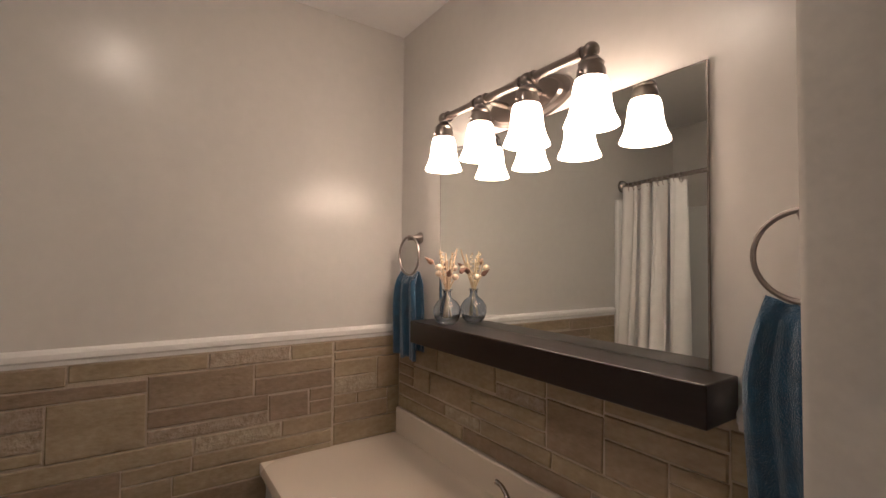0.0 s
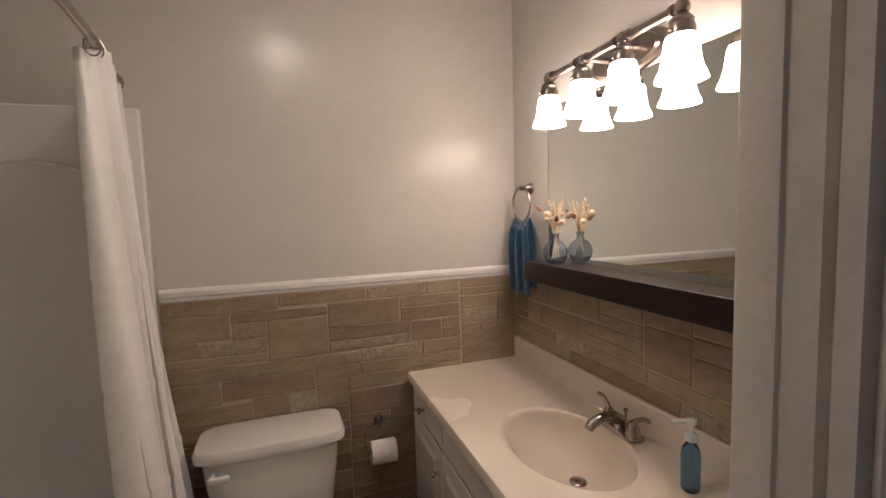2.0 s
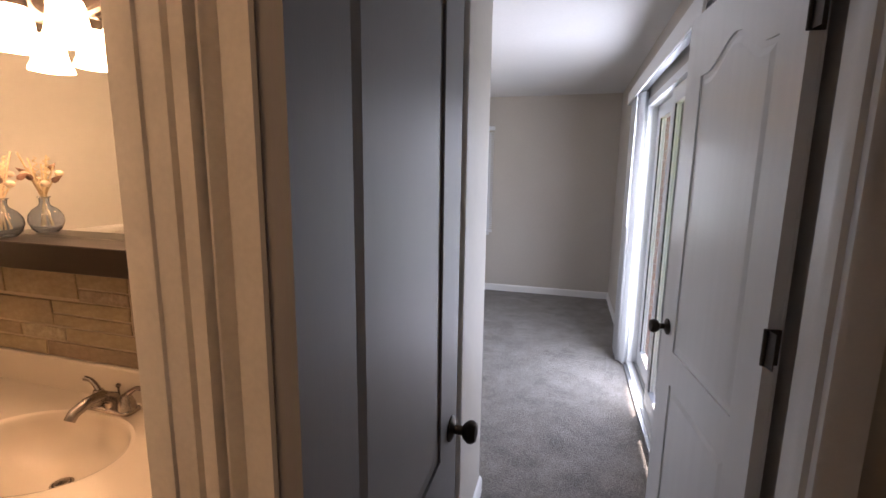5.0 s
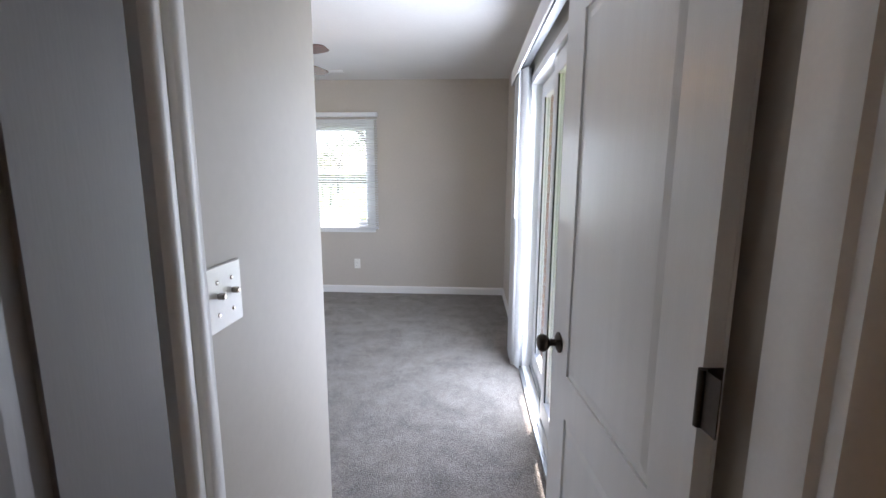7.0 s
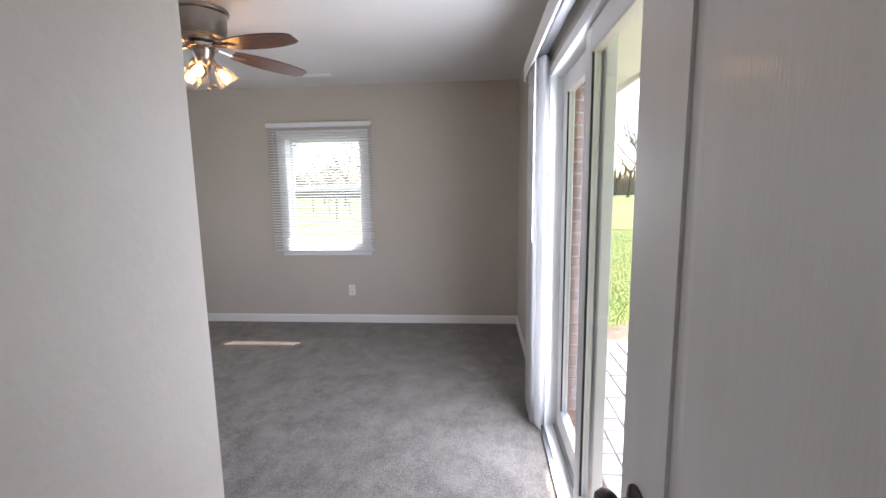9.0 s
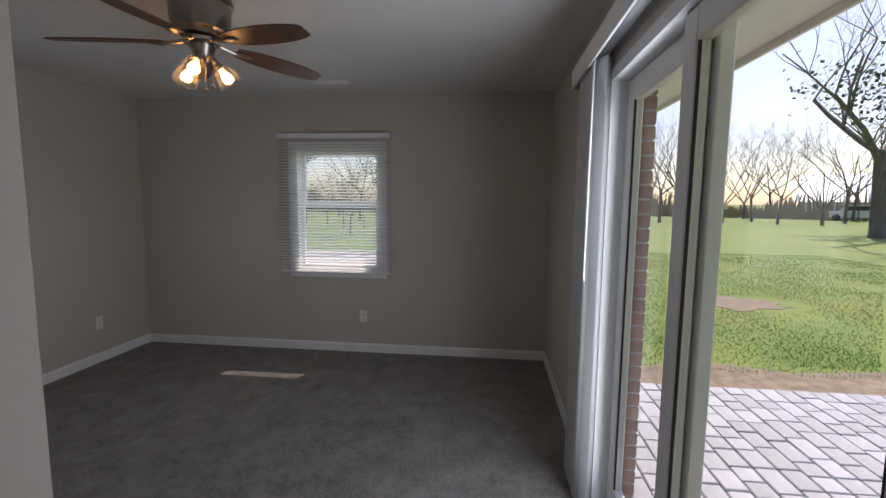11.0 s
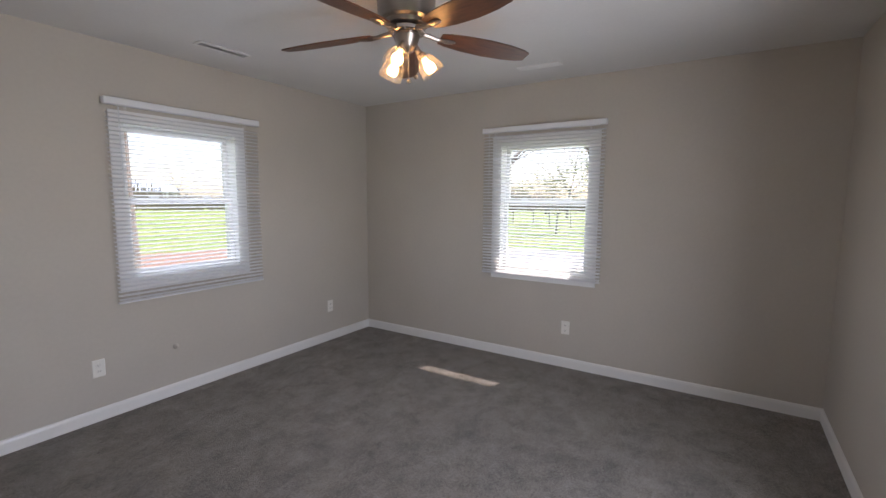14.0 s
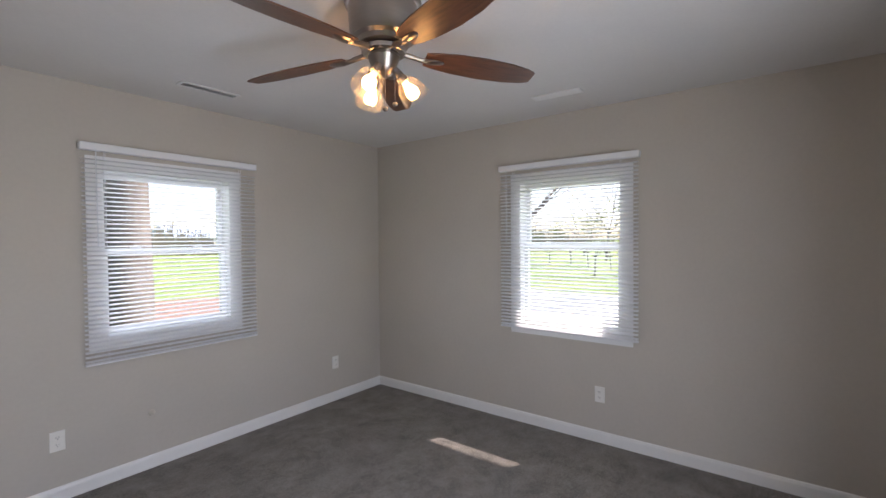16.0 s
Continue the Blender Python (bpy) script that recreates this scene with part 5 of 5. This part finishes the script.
car = thing("car", "white parked estate car by the barn", "car", pose(51, -37, GZ, 0, 0, 50))
part("body", prism(bmesh.new(), [(-2.2, 0.35), (2.2, 0.35), (2.25, 0.8), (2.1, 0.98), (1.2, 1.05), (0.7, 1.62), (-1.75, 1.66), (-2.15, 1.1), (-2.25, 0.8)], -0.85, 0.85, lambda u, v, d: (u, d, v)), M_CAR, car)
for s in (-0.856, 0.856):
    part("side_window", prism(bmesh.new(), [(0.95, 1.07), (0.6, 1.52), (-1.6, 1.55), (-1.85, 1.12)], s - 0.005, s + 0.005, lambda u, v, d: (u, d, v)), M_DARK, car)
for x in (-1.4, 1.4):
    for s in (-0.8, 0.8):
        wh = part("wheel", lathe(bmesh.new(), [(0, -0.1), (0.33, -0.1), (0.35, 0), (0.33, 0.1), (0, 0.1)], 20, Matrix.Translation((x, s, 0.35)) @ Matrix.Rotation(radians(90), 4, "X")), M_TYRE, car)

house = thing("house", "pale neighbouring house far across the lawn", "house", pose(50, 112, GZ, 0, 0, 12))
part("wall", boxes((-7, -4, 0, 7, 4, 2.8)), M_HOUSEWALL, house)
part("roof", prism(bmesh.new(), [(-4.5, 2.78), (4.5, 2.78), (0, 5.2)], -7.4, 7.4, lambda u, v, d: (d, u, v)), M_BARN, house)
for x in (-5, -2, 2.5, 5):
    part("window", boxes((x - 0.5, -4.06, 1.0, x + 0.5, -4.0, 2.2)), M_DARK, house)

# ---- pieces: wall tiles, bricks, pavers ----


def stone_mesh(w, h, rng, t=0.0048):
    """One tile: slightly crooked outline, chamfered face; x across, z up, the face at -y."""
    j = lambda: rng.uniform(-0.0016, 0.0016)
    c = [(-w / 2 + j(), -h / 2 + j()), (w / 2 + j(), -h / 2 + j()), (w / 2 + j(), h / 2 + j()), (-w / 2 + j(), h / 2 + j())]
    verts = [(x, 0.0, z) for x, z in c] + [(x, -t * 0.6, z) for x, z in c] + [(x * (1 - 0.005 / w), -t + rng.uniform(-0.001, 0.001), z * (1 - 0.005 / h)) for x, z in c]
    faces = [(8, 9, 10, 11)] + [(a, (a + 1) % 4, 4 + (a + 1) % 4, 4 + a) for a in range(4)] + [(4 + a, 4 + (a + 1) % 4, 8 + (a + 1) % 4, 8 + a) for a in range(4)]
    me = bpy.data.meshes.new("stone_tile")
    me.from_pydata(verts, [], faces)
    return me


def split(x0, z0, x1, z1, rng, out):
    """Random ashlar: long low stones with a few square blocks."""
    w, h = x1 - x0, z1 - z0
    if h > 0.145 or (h > 0.075 and not (w < 0.19 and rng.random() < 0.75)):
        if w > 0.36 and h < 0.30 and rng.random() < 0.5:
            q = rng.uniform(0.35, 0.65)
            split(x0, z0, x0 + w * q, z1, rng, out)
            split(x0 + w * q, z0, x1, z1, rng, out)
        else:
            q = rng.uniform(0.36, 0.64)
            split(x0, z0, x1, z0 + h * q, rng, out)
            split(x0, z0 + h * q, x1, z1, rng, out)
    elif w > 0.36 or (w > 0.22 and rng.random() < 0.5):
        q = rng.uniform(0.32, 0.68)
        split(x0, z0, x0 + w * q, z1, rng, out)
        split(x0 + w * q, z0, x1, z1, rng, out)
    else:
        out.append((x0, z0, x1, z1))


def tile_field(parent, rects, rng, place, mat):
    for x0, z0, x1, z1 in rects:
        w, h = x1 - x0 - 0.005, z1 - z0 - 0.005
        if w < 0.01 or h < 0.008:
            continue
        me = stone_mesh(w, h, rng)
        me.materials.append(mat)
        o = new("stone_tile", me)
        o.parent = parent
        o.matrix_local = place((x0 + x1) / 2, (z0 + z1) / 2)


rng = random.Random(6)
# (x0, z0, x1, z1) of the stones on the back wall, smooth ones and pitted ones
UPPER = [(-0.46, 1.13, -0.06, 1.19), (-0.06, 1.137, 0.29, 1.19), (0.552, 1.137, 0.707, 1.19), (-0.23, 1.087, 0.128, 1.13), (-0.46, 1.03, -0.23, 1.13),
         (0.128, 1.032, 0.431, 1.137), (0.431, 1.087, 0.707, 1.137), (0.431, 1.026, 0.707, 1.087), (-0.104, 0.925, 0.128, 1.087), (-0.46, 0.97, -0.346, 1.03),
         (-0.46, 0.93, -0.104, 0.965), (0.128, 0.973, 0.48, 1.032), (0.48, 0.931, 0.62, 1.026), (0.62, 0.98, 0.707, 1.026), (0.62, 0.931, 0.707, 0.98)]
LOWER = [(-0.46, 0.87, -0.22, 0.93), (-0.22, 0.868, 0.255, 0.925), (0.525, 0.87, 0.707, 0.93), (0.25, 0.82, 0.707, 0.87), (-0.46, 0.775, -0.28, 0.87),
         (-0.28, 0.785, 0.07, 0.868), (0.07, 0.82, 0.25, 0.868), (0.07, 0.70, 0.20, 0.82), (0.20, 0.755, 0.707, 0.82), (0.20, 0.647, 0.707, 0.755),
         (-0.17, 0.70, -0.037, 0.785), (-0.46, 0.70, -0.17, 0.775)]
CORNER = [(0.712, 1.15, 0.99, 1.19), (0.712, 1.115, 0.99, 1.15), (0.712, 1.052, 0.89, 1.115), (0.89, 0.987, 0.99, 1.115), (0.712, 0.945, 0.806, 0.988),
          (0.806, 0.945, 0.938, 0.988), (0.938, 0.88, 0.99, 0.987), (0.712, 0.88, 0.938, 0.945), (0.712, 0.80, 0.99, 0.88)]
PITTED = [(0.29, 1.137, 0.552, 1.19), (-0.23, 1.025, -0.104, 1.087), (-0.346, 0.965, -0.104, 1.025), (0.128, 0.928, 0.48, 0.973), (0.255, 0.872, 0.525, 0.928),
          (-0.037, 0.70, 0.07, 0.785), (0.712, 0.988, 0.89, 1.052)]
# (y0, z0, y1, z1) of the stones over the backsplash
SIDE = [(1.42, 1.082, 1.532, 1.19), (1.255, 1.096, 1.42, 1.19), (1.302, 1.004, 1.42, 1.09), (1.42, 1.04, 1.532, 1.082), (1.42, 1.004, 1.532, 1.04), (0.94, 1.096, 1.255, 1.19), (0.74, 1.132, 0.94, 1.19),
        (1.057, 1.004, 1.302, 1.09), (0.74, 1.045, 1.057, 1.09), (0.74, 1.004, 1.057, 1.045), (0.565, 1.004, 0.738, 1.137), (0.565, 1.137, 0.738, 1.19),
        (0.30, 1.145, 0.565, 1.19), (0.30, 1.09, 0.565, 1.145), (0.413, 1.004, 0.565, 1.09), (0.30, 1.05, 0.413, 1.09), (0.30, 1.004, 0.413, 1.05),
        (1.205, 0.955, 1.532, 1.002), (0.72, 0.955, 1.01, 1.002), (0.003, 0.955, 0.72, 1.002), (0.003, 1.1, 0.30, 1.19), (0.003, 1.004, 0.14, 1.098), (0.14, 1.004, 0.30, 1.098),
        (1.1, 0.903, 1.532, 0.953), (0.6, 0.903, 1.1, 0.953)]
SIDE_PITTED = [(0.74, 1.09, 0.94, 1.132), (1.01, 0.955, 1.205, 1.002), (0.003, 0.903, 0.6, 0.953)]
back = structure("wall_tile_back", boxes((-0.462, 1.541, 0, 0.999, 1.5495, 1.1915)), M_GROUT, "brown slate-look stone tile in random ashlar with pale grout", "tile wall")
low = []
for x0, x1, z1 in ((-0.46, 0.20, 0.70), (0.20, 0.707, 0.647)):
    split(x0, 0.0, x1, z1 - 0.36, rng, low)
    split(x0, z1 - 0.36, x1, z1, rng, low)
on_back, on_side = (lambda u, v: pose(u, 1.5412, v)), (lambda u, v: pose(0.9912, u, v, 0, 0, -90))
tile_field(back, UPPER + LOWER + CORNER + low, rng, on_back, M_STONE)
tile_field(back, PITTED, rng, on_back, M_ROUGHSTONE)
side = structure("wall_tile_side", boxes((0.991, 0.002, 0.902, 0.9995, 1.541, 1.22)), M_GROUT, "brown slate-look stone tile above the backsplash", "tile wall")
tile_field(side, SIDE, rng, on_side, M_STONE)
tile_field(side, SIDE_PITTED, rng, on_side, M_ROUGHSTONE)

bwall = bpy.data.objects["wall_brick"]
brick_bm = box(bmesh.new(), -0.097, -0.05, -0.028, 0.097, 0.05, 0.028, bevel=0.003)
brick_me = mesh_of("brick", brick_bm, M_BRICK)
half_me = mesh_of("brick", box(bmesh.new(), -0.047, -0.05, -0.028, 0.047, 0.05, 0.028, bevel=0.003), M_BRICK)
for c in range(38):
    z = GZ + 0.033 + c * 0.066
    for k in range(3):
        half = c % 2 and k == 0
        x = (3.775 if half else 3.825) + (k * 0.204 if not c % 2 else (k * 0.204 - (0.052 if k else 0)))
        o = new("brick", half_me if half else brick_me)
        o.parent = bwall
        o.matrix_local = pose(x, -1.156, z)

rng = random.Random(2)
PD = 0.14
paver_sizes = [mesh_of("paver", box(bmesh.new(), -w / 2 + 0.005, -PD / 2 + 0.005, 0, w / 2 - 0.005, PD / 2 - 0.005, 0.03, bevel=0.006), M_PAVER) for w in (0.15, 0.20, 0.25)]
for r in range(22):
    x = 5.6
    while x > 2.9:
        k = rng.randrange(3)
        w = (0.15, 0.20, 0.25)[k]
        x -= w
        y = -1.33 - r * PD
        if y < -1.33 - (x - 1.6) * 0.95:
            continue
        o = new("paver", paver_sizes[k])
        o.parent = patio
        o.matrix_local = pose(x + w / 2, y, GZ + 0.004 + rng.uniform(-0.003, 0.003), rng.uniform(-0.5, 0.5), rng.uniform(-0.5, 0.5), rng.uniform(-0.6, 0.6))
